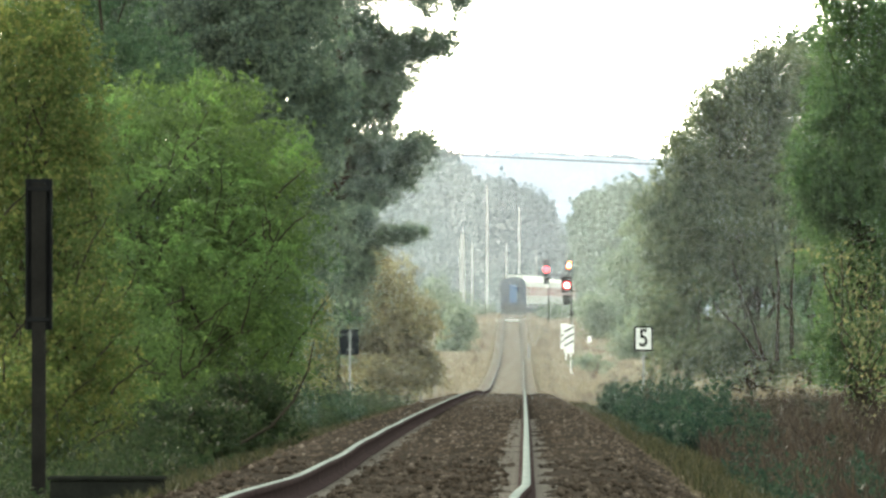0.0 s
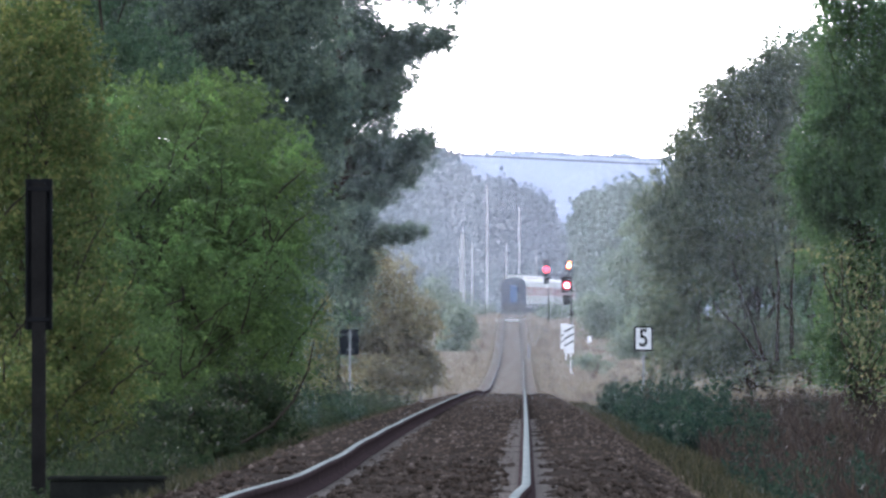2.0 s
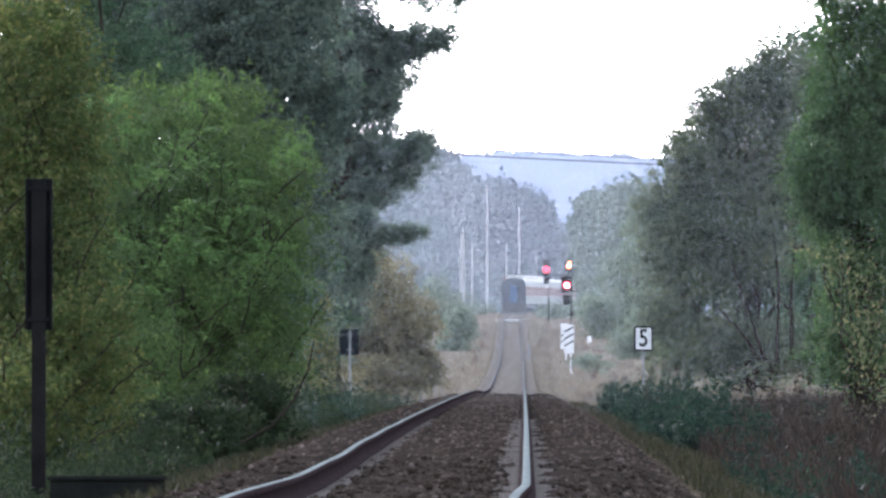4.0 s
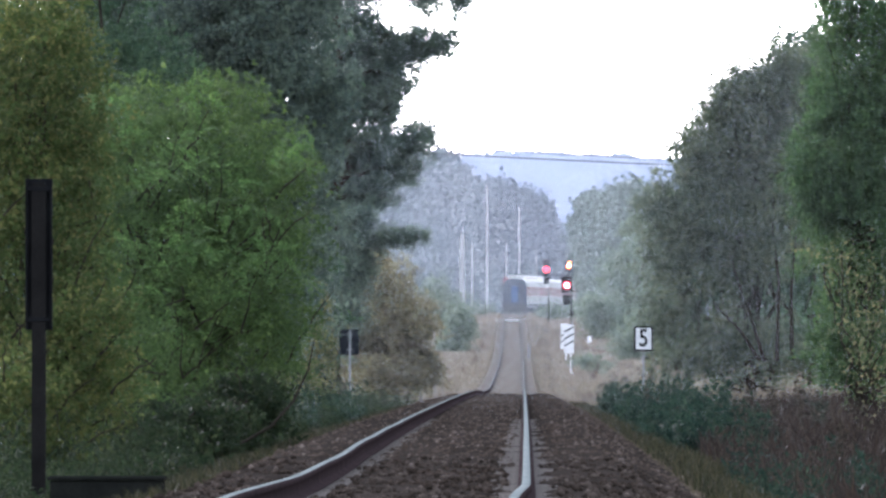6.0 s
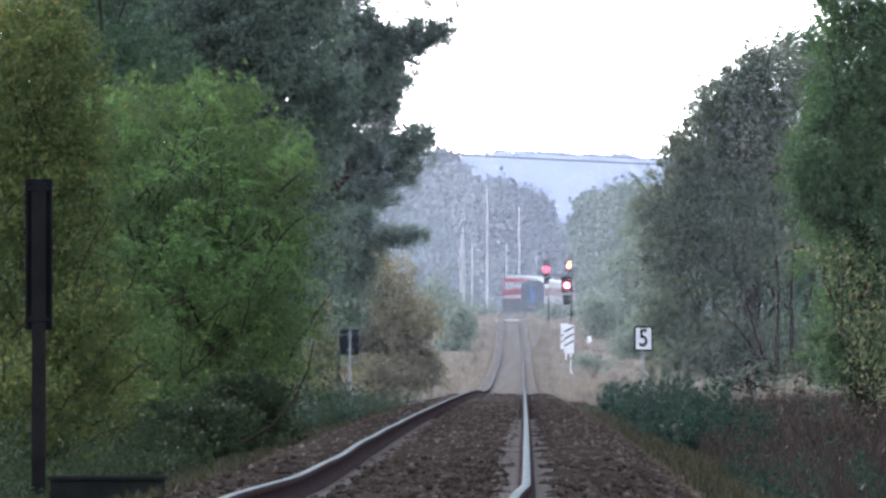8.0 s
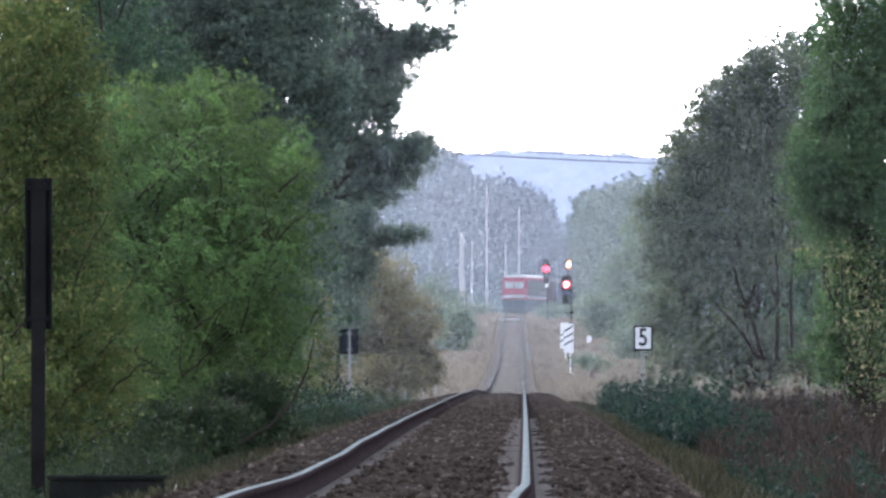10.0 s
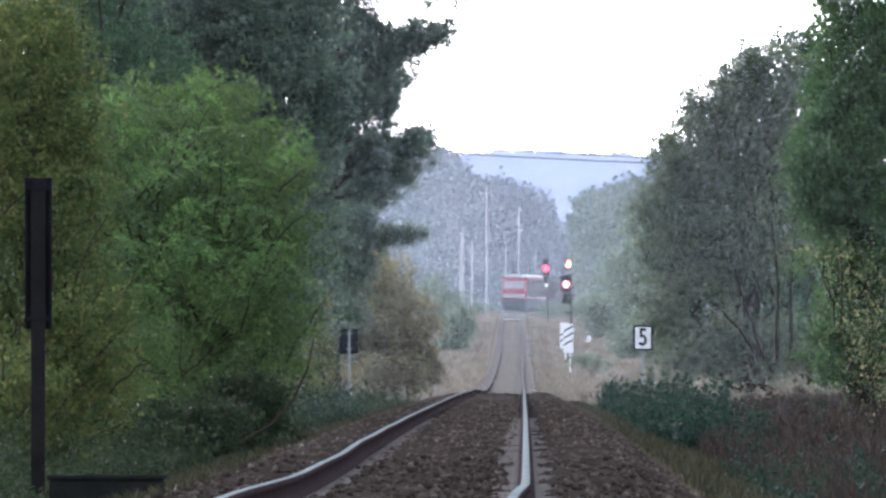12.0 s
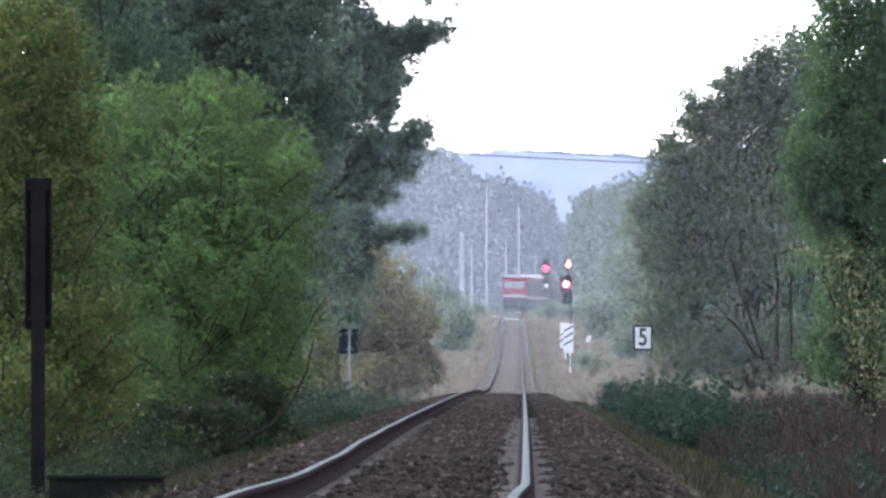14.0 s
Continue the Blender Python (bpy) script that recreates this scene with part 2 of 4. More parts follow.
# ---- the line: height of the rails and sideways place of the right rail, by distance ----
HEIGHT = np.array([(-400, 0), (40, 0), (59, -.01), (83, -.04), (132, .01), (177, .015), (230, .013), (290, -.02), (333, -.06), (370, -.14), (430, -.29), (480, -.30),
                   (540, -.10), (667, .58), (800, 1.7), (1052, 4.95), (1200, 6.15), (1340, 6.9), (1600, 7.3), (5200, 8)])
ASIDE = np.array([(-400, -.5), (40, -.22), (52, -.10), (59, -.05), (66, .01), (83, .015), (132, .02), (230, .01), (370, 0), (540, -.04), (667, -.06), (800, -.15), (1052, -.36), (1290, -.45), (5200, -.6)])


def glide(table, y):
    """Smooth interpolation with flat-limited slopes."""
    px, pz = table[:, 0], table[:, 1]
    d = np.diff(pz) / np.diff(px)
    mm = np.concatenate([[d[0]], np.where(d[:-1] * d[1:] > 0, 2 * d[:-1] * d[1:] / (d[:-1] + d[1:] + 1e-12), 0), [d[-1]]])
    y = np.asarray(y, float)
    i = np.clip(np.searchsorted(px, y) - 1, 0, len(px) - 2)
    hh = px[i + 1] - px[i]
    u = np.clip((y - px[i]) / hh, 0, 1)
    return (2 * u**3 - 3 * u**2 + 1) * pz[i] + (u**3 - 2 * u**2 + u) * hh * mm[i] + (3 * u**2 - 2 * u**3) * pz[i + 1] + (u**3 - u**2) * hh * mm[i + 1]


def rail_z(y):
    return glide(HEIGHT, y)


def middle(y):
    return glide(ASIDE, y) - 0.75


CURVE, RADIUS = 1290.0, 450.0


def on_line(u, side=0.0):
    """Place and heading on the line at u metres; past CURVE it bends to the right. side: offset to the right."""
    if u <= CURVE:
        return Vector((float(middle(u)) + side, u, float(rail_z(u)))), 0.0
    a = (u - CURVE) / RADIUS
    c = float(middle(CURVE))
    r = RADIUS - side
    return Vector((c + RADIUS - r * math.cos(a), CURVE + r * math.sin(a), float(rail_z(CURVE + r * math.sin(a))))), a


def second_side(u):
    """Offset of the left-hand track, which leaves the line by a turnout."""
    v = min(max((u - 1120) / 90, 0), 1)
    return -4.0 * v * v * (3 - 2 * v)


def step(a, b, v):
    v = np.clip((v - a) / (b - a), 0, 1)
    return v * v * (3 - 2 * v)


def wob(x, y, f, seed=0.0):
    return np.sin(x * f + 1.3 * seed) * np.cos(y * f * 0.83 + seed) + 0.5 * np.sin(x * f * 2.3 + y * f * 1.9 + seed)


def ground_z(x, y):
    x, y = np.asarray(x, float), np.asarray(y, float)
    d = np.abs(x - middle(y))
    z = rail_z(y) - 0.50 - 0.2 * step(2.3, 3.4, d) + 0.25 * step(3.8, 9, d)
    return z + 0.05 * wob(x, y, 0.7) * step(2.6, 4, d) + 0.5 * wob(x, y, 0.03, 2) * step(15, 60, d)


def sheet(name, xs, ys, zfun, material, parent=None, kind=None, label="", category=""):
    gx, gy = np.meshgrid(xs, ys)
    v = np.stack([gx, gy, zfun(gx, gy)], -1).reshape(-1, 3)
    a, b = len(xs), len(ys)
    i = (np.arange(b - 1)[:, None] * a + np.arange(a - 1)[None]).ravel()
    f = np.stack([i, i + 1, i + a + 1, i + a], -1)
    ob = np_mesh(name, v, f, material, parent, smooth=True)
    if kind:
        tagged(ob, label, category, "", kind)
    return ob


near_x = np.concatenate([np.linspace(-3000, -80, 14), np.linspace(-70, -14, 15), np.linspace(-13, 13, 66), np.linspace(14, 70, 15), np.linspace(80, 3000, 14)])
near_y = np.concatenate([np.linspace(-300, 30, 12), np.linspace(34, 300, 134), np.linspace(304, 1400, 220), np.linspace(1420, 4900, 30)])
ground = sheet("ground", near_x, near_y, ground_z, "earth", None, "structure", "brown earth and worn grass beside the railway", "ground")

meadow = sheet("dry_meadow", np.linspace(-34, 34, 69), np.concatenate([np.linspace(425, 700, 56), np.linspace(712, 1290, 49)]), lambda x, y: ground_z(x, y) + 0.03 + 0.05 * wob(x, y, 0.31, 4), "thatch", None, "structure", "matted tan grass covering the banks of the far track", "meadow")


# ---- track ----
track = thing("railway_track", (0, 0, 0), "single railway line in grey-brown ballast, rails polished on top", "railway track", kind="structure")


def ballast_z(x, y):
    d = np.abs(x - middle(y))
    z = rail_z(y) - 0.135 - 0.42 * step(1.4, 2.5, d) - 0.055 * np.exp(-((d - 0.75) / 0.22)**4)
    return z + 0.018 * wob(x, y, 5.0, 1) + 0.02 * wob(x, y, 1.1, 3)


def strip(name, offsets, ys, zfun, material, parent):
    gy, go = np.meshgrid(ys, offsets, indexing="ij")
    gx = middle(gy) + go
    v = np.stack([gx, gy, zfun(gx, gy)], -1).reshape(-1, 3)
    a, b = len(offsets), len(ys)
    i = (np.arange(b - 1)[:, None] * a + np.arange(a - 1)[None]).ravel()
    return np_mesh(name, v, np.stack([i, i + 1, i + a + 1, i + a], -1), material, parent, smooth=True)


strip("ballast_bed", np.linspace(-2.6, 2.6, 27), np.concatenate([np.arange(-60, 30, 3), np.arange(30, 260, 0.5), np.arange(260, 441, 2)]), ballast_z, "gravel", track)
# beyond the dip the bed takes the paler, haze-tinted colour
strip("hazed_bed", np.linspace(-1.3, 1.3, 13), np.concatenate([np.arange(440, 700, 2), np.arange(700, 1294, 6)]), ballast_z, "sand", track)

RAIL = [(-.0625, -.149), (.0625, -.149), (.0625, -.139), (.012, -.122), (.0075, -.11), (.0075, -.05), (.0335, -.038), (.0335, -.008), (.026, 0), (-.026, 0), (-.0335, -.008), (-.0335, -.038),
        (-.0075, -.05), (-.0075, -.11), (-.012, -.122), (-.0625, -.139)]


def rail(points, parent, label=""):
    """A rail swept along points (x, y, z, heading)."""
    k = len(RAIL)
    v = np.array([(x + px * math.cos(h), y - px * math.sin(h), z + pz) for x, y, z, h in points for px, pz in RAIL])
    i = np.arange(len(points) - 1)[:, None] * k
    j = np.arange(k)[None]
    f = np.stack([i + j, i + (j + 1) % k, i + k + (j + 1) % k, i + k + j], -1).reshape(-1, 4)
    top = np.tile(np.isin(np.arange(k), (8,)), len(points) - 1).astype(int)
    return np_mesh("rail", v, f, ["rust", "steel"], parent, label, index=top)


ys = np.concatenate([np.arange(-60, 30, 2), np.arange(30, 260, 0.7), np.arange(260, 700, 2), np.arange(700, 1291, 6)])
wave = 0.007 * np.sin(ys / 7.5) * np.exp(-((ys - 80) / 60.0)**2) + 0.006 * np.sin(ys / 3.1) * np.exp(-((ys - 75) / 50.0)**2)
for side, ph in ((-0.75, 0.0), (0.75, 1.0)):
    rail([(float(middle(y)) + side, y, float(rail_z(y)) + w, 0.0) for y, w in zip(ys, wave)], track)

bm = bmesh.new()
prism(bm, [(-1.3, -.17), (1.3, -.17), (1.3, -.05), (1.12, 0), (.5, 0), (.42, -.03), (-.42, -.03), (-.5, 0), (-1.12, 0), (-1.3, -.05)], -.13, .13)
first = part("sleeper", bm, "concrete", track)
first.matrix_basis = pose(float(middle(-8)), -8, float(rail_z(-8)) - .152)
for i in range(1, 290):
    y = -8 + 0.62 * i
    s = new("sleeper", first.data)
    s.parent = track
    s.matrix_basis = pose(float(middle(y)), y, float(rail_z(y)) - .152, 0, 0, random.uniform(-.6, .6))

# ---- loose stones of the bed ----
rng = np.random.default_rng(4)
ico = bmesh.new()
bmesh.ops.create_icosphere(ico, subdivisions=1, radius=1.0)
ICO_V = np.array([v.co[:] for v in ico.verts])
ICO_F = np.array([[v.index for v in f.verts] for f in ico.faces])
ico.free()


OCT_V = np.array([(1, 0, 0), (0, 1, 0), (-1, 0, 0), (0, -1, 0), (0, 0, 1), (0, 0, -1)], float)
OCT_F = np.array([(0, 1, 4), (1, 2, 4), (2, 3, 4), (3, 0, 4)])


def stones(name, pos, size, parent, shape=(ICO_V, ICO_F)):
    k = len(pos)
    sv, sf = shape
    jitter = rng.uniform(0.65, 1.2, (k, len(sv), 3))
    sc = size[:, None, None] * rng.uniform(0.6, 1.25, (k, 1, 3)) * np.array([1, 1, 0.75])
    v = sv[None] * jitter * sc
    a = rng.uniform(0, 6.28, k)
    ca, sa = np.cos(a)[:, None], np.sin(a)[:, None]
    v = np.stack([v[..., 0] * ca - v[..., 1] * sa, v[..., 0] * sa + v[..., 1] * ca, v[..., 2]], -1) + pos[:, None]
    f = sf[None] + len(sv) * np.arange(k)[:, None, None]
    ob = np_mesh(name, v.reshape(-1, 3), f.reshape(-1, 3), "stones", parent)
    ob["kind"] = "stuff"
    return ob


k = 29000
y = 52 * (300 / 52.0) ** rng.uniform(0, 1, k)
o = rng.uniform(-2.7, 2.7, k)
o = o[np.abs(np.abs(o) - 0.75) > 0.11]
y = y[:len(o)]
k = len(o)
x = middle(y) + o
pos, size = np.stack([x, y, ballast_z(x, y) + rng.uniform(-.012, .02, k)], -1), rng.uniform(.014, .036, k)
stones("ballast_stone", pos[y < 100], size[y < 100], track)
stones("ballast_stone", pos[y >= 100], size[y >= 100] * 1.15, track, (OCT_V, OCT_F))


# ---- plants ----
def unit(k):
    v = rng.normal(size=(k, 3))
    return v / np.linalg.norm(v, axis=1, keepdims=True)


def leaf_quads(pos, length, width, lean=0.0):
    """Folded-rhombus leaves at pos, in all directions, drooping by lean."""
    k = len(pos)
    d = unit(k)
    d[:, 2] -= lean
    d /= np.linalg.norm(d, axis=1, keepdims=True)
    b = np.cross(d, unit(k))
    b /= np.linalg.norm(b, axis=1, keepdims=True) + 1e-9
    s = rng.uniform(0.6, 1.3, (k, 1))
    dl, bw = d * length * s, b * width * s
    v = np.stack([pos, pos + dl * .45 + bw * .5, pos + dl, pos + dl * .45 - bw * .5], 1)
    return v.reshape(-1, 3), np.arange(4 * k).reshape(-1, 4)


def fronds(centres, length, way=(0.65, -0.25, 0.4)):
    """Feathery shoots: each a row of drooping compound leaves, each of those a row of paired leaflets."""
    S, F, K = len(centres), 8, 13
    d = np.array(way) + 0.55 * unit(S)
    d /= np.linalg.norm(d, axis=1, keepdims=True)
    size = rng.uniform(0.7, 1.3, (S, 1, 1)) * length
    t = np.linspace(-0.5, 0.5, F)[None, :, None]
    base = centres[:, None] + d[:, None] * t * size * 2.4 + np.array([0, 0, -0.35]) * (t + 0.5) ** 2 * size
    side = np.cross(d, np.array([0.1, -0.75, 0.65]))
    side /= np.linalg.norm(side, axis=1, keepdims=True) + 1e-9
    sign = np.where(np.arange(F) % 2 == 0, 1.0, -1.0)[None, :, None]
    fd = d[:, None] * 0.75 + side[:, None] * sign * 0.75 + np.array([0, 0, -0.3]) + 0.25 * rng.normal(size=(S, F, 3))
    fd /= np.linalg.norm(fd, axis=2, keepdims=True)
    u = np.linspace(0.12, 1.0, K)[None, None, :, None]
    fl = (size * rng.uniform(0.7, 1.25, (S, F, 1)))[:, :, None]
    pos = base[:, :, None] + fd[:, :, None] * u * fl + np.array([0, 0, -0.3]) * u * u * fl
    face = np.array([0, -0.5, 0.85]) + 0.5 * rng.normal(size=(S, F, 3))
    pair = np.cross(fd, face)
    pair /= np.linalg.norm(pair, axis=2, keepdims=True) + 1e-9
    hand = np.where(np.arange(K) % 2 == 0, 1.0, -1.0)[None, None, :, None]
    ld = fd[:, :, None] * 0.55 + pair[:, :, None] * hand + 0.2 * rng.normal(size=(S, F, K, 3))
    ld /= np.linalg.norm(ld, axis=3, keepdims=True)
    ll = fl * 0.26 * (1.1 - 0.4 * u)
    wide = np.cross(ld, np.broadcast_to(face[:, :, None], ld.shape))
    wide /= np.linalg.norm(wide, axis=3, keepdims=True) + 1e-9
    v = np.stack([pos, pos + ld * ll * .5 + wide * ll * .22, pos + ld * ll, pos + ld * ll * .5 - wide * ll * .22], 3)
    v = v.reshape(-1, 3)
    return v, np.arange(len(v)).reshape(-1, 4)


def tube(points, radii, sides=6):
    points = np.asarray(points, float)
    k = len(points)
    t = np.gradient(points, axis=0)
    t /= np.linalg.norm(t, axis=1, keepdims=True) + 1e-9
    u = np.cross(t, np.array([0.31, 0.95, 0.11]))
    u /= np.linalg.norm(u, axis=1, keepdims=True) + 1e-9
    w = np.cross(t, u)
    a = np.arange(sides) * 2 * np.pi / sides
    v = points[:, None] + np.asarray(radii)[:, None, None] * (np.cos(a)[None, :, None] * u[:, None] + np.sin(a)[None, :, None] * w[:, None])
    i = np.arange(k - 1)[:, None] * sides
    j = np.arange(sides)[None]
    f = np.stack([i + j, i + (j + 1) % sides, i + sides + (j + 1) % sides, i + sides + j], -1).reshape(-1, 4)
    return v.reshape(-1, 3), f


def joined(pieces):
    vs, fs, k = [], [], 0
    for v, f in pieces:
        vs.append(v), fs.append(f + k)
        k += len(v)
    return np.concatenate(vs), np.concatenate(fs)


def limb(a, b, r0, r1, sag=0.1, steps=7):
    a, b = np.asarray(a, float), np.asarray(b, float)
    u = np.linspace(0, 1, steps)[:, None]
    L = np.linalg.norm(b - a)
    p = a + (b - a) * u + np.array([0, 0, 1.0]) * sag * L * (u * (1 - u)) * 2
    p[1:-1] += rng.normal(0, 0.03 * L, (steps - 2, 3))
    return tube(p, np.linspace(r0, r1, steps))


def clump_centres(blobs, k, shell=0.55):
    """Points spread in a set of ellipsoids (x, y, z, rx, ry, rz), mostly near their skins."""
    blobs = np.asarray(blobs, float)
    w = (blobs[:, 3] * blobs[:, 4] * blobs[:, 5]) ** 0.67
    i = rng.choice(len(blobs), k, p=w / w.sum())
    r = rng.uniform(shell, 1.08, (k, 1)) * (1 + 0.12 * np.clip(rng.normal(size=(k, 1)), -1.5, 1.5))
    return blobs[i, :3] + unit(k) * r * blobs[i, 3:], i


def tree(name, base, blobs, clumps, per, spread, leaf, material, label, category="tree", trunk=0.15, stems=1, limbs=26, lean=0.3, shell=0.5, bark="bark", narrow=0.5, group="", crowns=None, twigs=0, feathery=0.0):
    """A tree or shrub: stems with limbs, and crowns of leaf clumps. Blobs are in world metres; base is x, y."""
    bx, by = base
    at = Vector((bx, by, float(ground_z(bx, by)) - 0.05))
    ob = thing(name, at, label, category, group)
    blobs = np.asarray(blobs, float)
    blobs[:, :3] -= np.array(at)
    c, own = clump_centres(blobs, clumps, shell)
    own, c = own[c[:, 2] > 0.15], c[c[:, 2] > 0.15]
    pieces, twig_len = [], 10 * spread / 0.16
    for s in range(stems):
        foot = np.array([rng.normal(0, 0.25 * (stems > 1)), rng.normal(0, 0.25 * (stems > 1)), 0])
        b = blobs[rng.integers(len(blobs))] if stems > 1 else blobs[blobs[:, 2].argmax()]
        top = b[:3] + np.array([0, 0, 0.4 * b[5]])
        pieces.append(limb(foot, top, trunk, trunk * 0.2, 0.06, 12))
        for e in c[rng.choice(len(c), max(2, limbs // stems))]:
            u = np.clip(0.12 + 0.75 * rng.uniform(), 0, 0.9)
            start = foot + (top - foot) * u * min(1.0, max(0.3, e[2] / (top[2] + 0.1)))
            pieces.append(limb(start, e, trunk * 0.35 * (1 - 0.5 * u), 0.012, 0.12))
    for e in c[np.argsort(c[:, 1])[:len(c) // 3]][rng.choice(len(c) // 3, twigs)] if twigs else ():
        tip = e + np.array([rng.uniform(-0.2, 0.9), -0.25, rng.uniform(0.4, 1.2)]) * 0.09 * twig_len
        pieces.append(limb(e + np.array([0, -spread, 0]), tip + np.array([0, -spread, 0]), 0.0016 * twig_len, 0.0006 * twig_len, 0.1, 6))
    np_mesh("trunk", *joined(pieces), bark, ob, smooth=True)
    # crowns: which one each blob belongs to, so that each sways by itself
    key = np.asarray(crowns)[own] if crowns else np.zeros(len(c), int)
    per, leaf = int(per * 1.6), leaf * 1.32
    for q in range(key.max() + 1):
        cc = c[key == q]
        n_leaf = len(cc) * per
        sp = np.repeat(rng.uniform(0.6, 1.3, len(cc)) * spread, per)[:, None]
        out = cc - np.array([0, 0, cc[:, 2].mean()])
        way = out / (np.linalg.norm(out, axis=1, keepdims=True) + 0.1) + 0.8 * unit(len(cc)) + np.array([0, 0, 0.25 - lean])
        way /= np.linalg.norm(way, axis=1, keepdims=True)
        pos = np.repeat(cc, per, axis=0) + np.clip(rng.normal(size=(n_leaf, 3)), -1.7, 1.7) * sp * np.array([0.6, 0.6, 0.45]) + np.repeat(way, per, axis=0) * rng.uniform(-2.3, 2.3, (n_leaf, 1)) * sp
        plumes = [leaf_quads(pos, leaf, leaf * narrow, lean)]
        if feathery:
            tips = clump_centres(blobs[np.asarray(crowns) == q], int(feathery * len(cc)), 0.86)[0]
            plumes.append(fronds(tips[tips[:, 2] > 0.2] - np.array([0.28, 0, 0.1]), 0.27))
        np_mesh("crown", *joined(plumes), material, ob)
    return ob


def blades(name, pos, height, width, material, label, category, lean=0.35, tip=None):
    """Grass or weeds: one bent blade per point."""
    k = len(pos)
    h = height * rng.uniform(0.5, 1.25, (k, 1))
    a = rng.uniform(0, 6.28, k)
    side = np.stack([np.cos(a), np.sin(a), np.zeros(k)], -1) * width * rng.uniform(0.6, 1.3, (k, 1))
    drift = rng.normal(size=(k, 3)) * lean
    drift[:, 2] = 1
    mid, top = pos + drift * h * np.array([.35, .35, .6]), pos + drift * h
    v = np.stack([pos - side * .5, pos + side * .5, mid + side * .45, top, mid - side * .45], 1).reshape(-1, 3)
    i = 5 * np.arange(k)[:, None]
    f3 = np.concatenate([i + np.array([[0, 1, 2]]), i + np.array([[0, 2, 4]]), i + np.array([[4, 2, 3]])])
    ob = np_mesh(name, v, f3, material)
    return tagged(ob, label, category, "", "stuff")




# ---- trees on the left of the line ----
robinia = tree("robinia_tree", (-4.94, 166), [
    (-4.97, 166.0, 3.32, 1.66, 2.2, 1.25), (-4.09, 164.0, 2.55, 0.96, 1.8, 1.58), (-5.54, 163.0, 2.04, 1.58, 2.0, 1.83),
    (-4.42, 161.0, 1.06, 1.25, 1.6, 1.16), (-3.70, 165.0, 3.63, 0.62, 1.2, 0.50), (-5.76, 158.0, 0.58, 1.41, 1.5, 1.00), (-5.62, 168.0, 4.27, 1.33, 2.0, 0.67), (-4.91, 164.0, 2.13, 1.79, 2.0, 1.91), (-4.31, 163.0, 1.55, 1.25, 1.8, 1.75),
    (-5.95, 165.0, 3.95, 0.95, 1.4, 0.75), (-4.55, 167.0, 4.55, 0.75, 1.2, 0.42)],
    520, 34, 0.16, 0.07, "robinia", "bright green locust tree with feathery drooping leaves", trunk=0.09, stems=5, limbs=60, lean=0.5, shell=0.62, narrow=0.36, twigs=60, crowns=(0, 1, 2, 2, 1, 2, 0, 2, 2, 0, 0), feathery=1.55)
yellow_bush = tree("hedge_shrub", (-5.87, 136), [
    (-5.96, 137.0, 3.41, 0.89, 1.5, 1.16), (-6.05, 136.0, 1.82, 0.95, 1.4, 1.36), (-5.43, 134.0, 0.73, 0.82, 1.2, 0.95), (-6.00, 138.0, 4.53, 0.82, 1.4, 0.82),
    (-5.94, 132.0, 0.06, 0.82, 1.2, 0.75)],
    820, 40, 0.15, 0.055, "olive", "tall olive shrub turning yellow behind the dark board", "shrub", trunk=0.05, stems=6, limbs=60, lean=0.3, shell=0.5, narrow=0.6, twigs=24, crowns=(0, 1, 1, 0, 1))
deep_a = tree("broadleaf_tree", (-6.18, 226), [
    (-6.21, 226.0, 6.88, 2.49, 3.0, 1.93), (-7.75, 228.0, 7.73, 2.27, 3.0, 1.70), (-4.80, 224.0, 5.70, 1.25, 2.0, 2.04), (-5.19, 226.0, 8.46, 1.81, 3.0, 1.59),
    (-5.03, 224.0, 3.23, 1.25, 2.0, 2.27)],
    1350, 40, 0.22, 0.1, "pine", "dark blue-green broadleaf tree standing behind the locust", trunk=0.2, stems=2, limbs=50, shell=0.55)
# last blob: upper crown out of view, added to shade the leaves below
deep_b = tree("broadleaf_tree", (-8.71, 216), [
    (-8.85, 216.0, 7.03, 2.06, 3.0, 1.95), (-9.44, 217.0, 4.45, 2.06, 3.0, 2.38), (-7.81, 214.0, 2.26, 2.06, 2.5, 2.81), (-7.56, 213.0, 5.98, 1.30, 2.0, 1.19), (-8.2, 214.0, 10.3, 2.6, 4.0, 1.7)],
    900, 40, 0.22, 0.09, "deep", "dark green broadleaf tree behind the yellowing shrub", trunk=0.2, stems=2, limbs=40, shell=0.5)
yellow_shrub = tree("hedge_shrub", (-5.05, 274), [
    (-5.01, 274.0, 1.87, 0.38, 0.6, 0.96), (-4.90, 273.0, 0.78, 0.41, 0.6, 0.82), (-5.56, 272.0, 0.09, 0.82, 0.6, 0.69)],
    150, 34, 0.11, 0.06, "yellowing", "small yellow-green shrub on the bank", "shrub", trunk=0.03, stems=4, limbs=16)
russet = tree("round_shrub", (-5.37, 450), [
    (-5.37, 450.0, 2.64, 1.69, 2.0, 2.48), (-4.55, 447.0, 1.51, 1.13, 1.6, 1.80), (-6.47, 448.0, 1.29, 1.24, 1.6, 1.80), (-5.84, 452.0, 4.24, 1.13, 1.5, 1.01), (-6.80, 448.0, 2.63, 0.95, 1.3, 2.03), (-4.09, 446.0, 0.61, 0.90, 1.3, 1.01), (-5.30, 444.0, 0.28, 1.58, 1.2, 0.79)],
    520, 40, 0.26, 0.12, "russet", "rounded russet-olive shrub in autumn leaf", "shrub", trunk=0.08, stems=5, limbs=30)
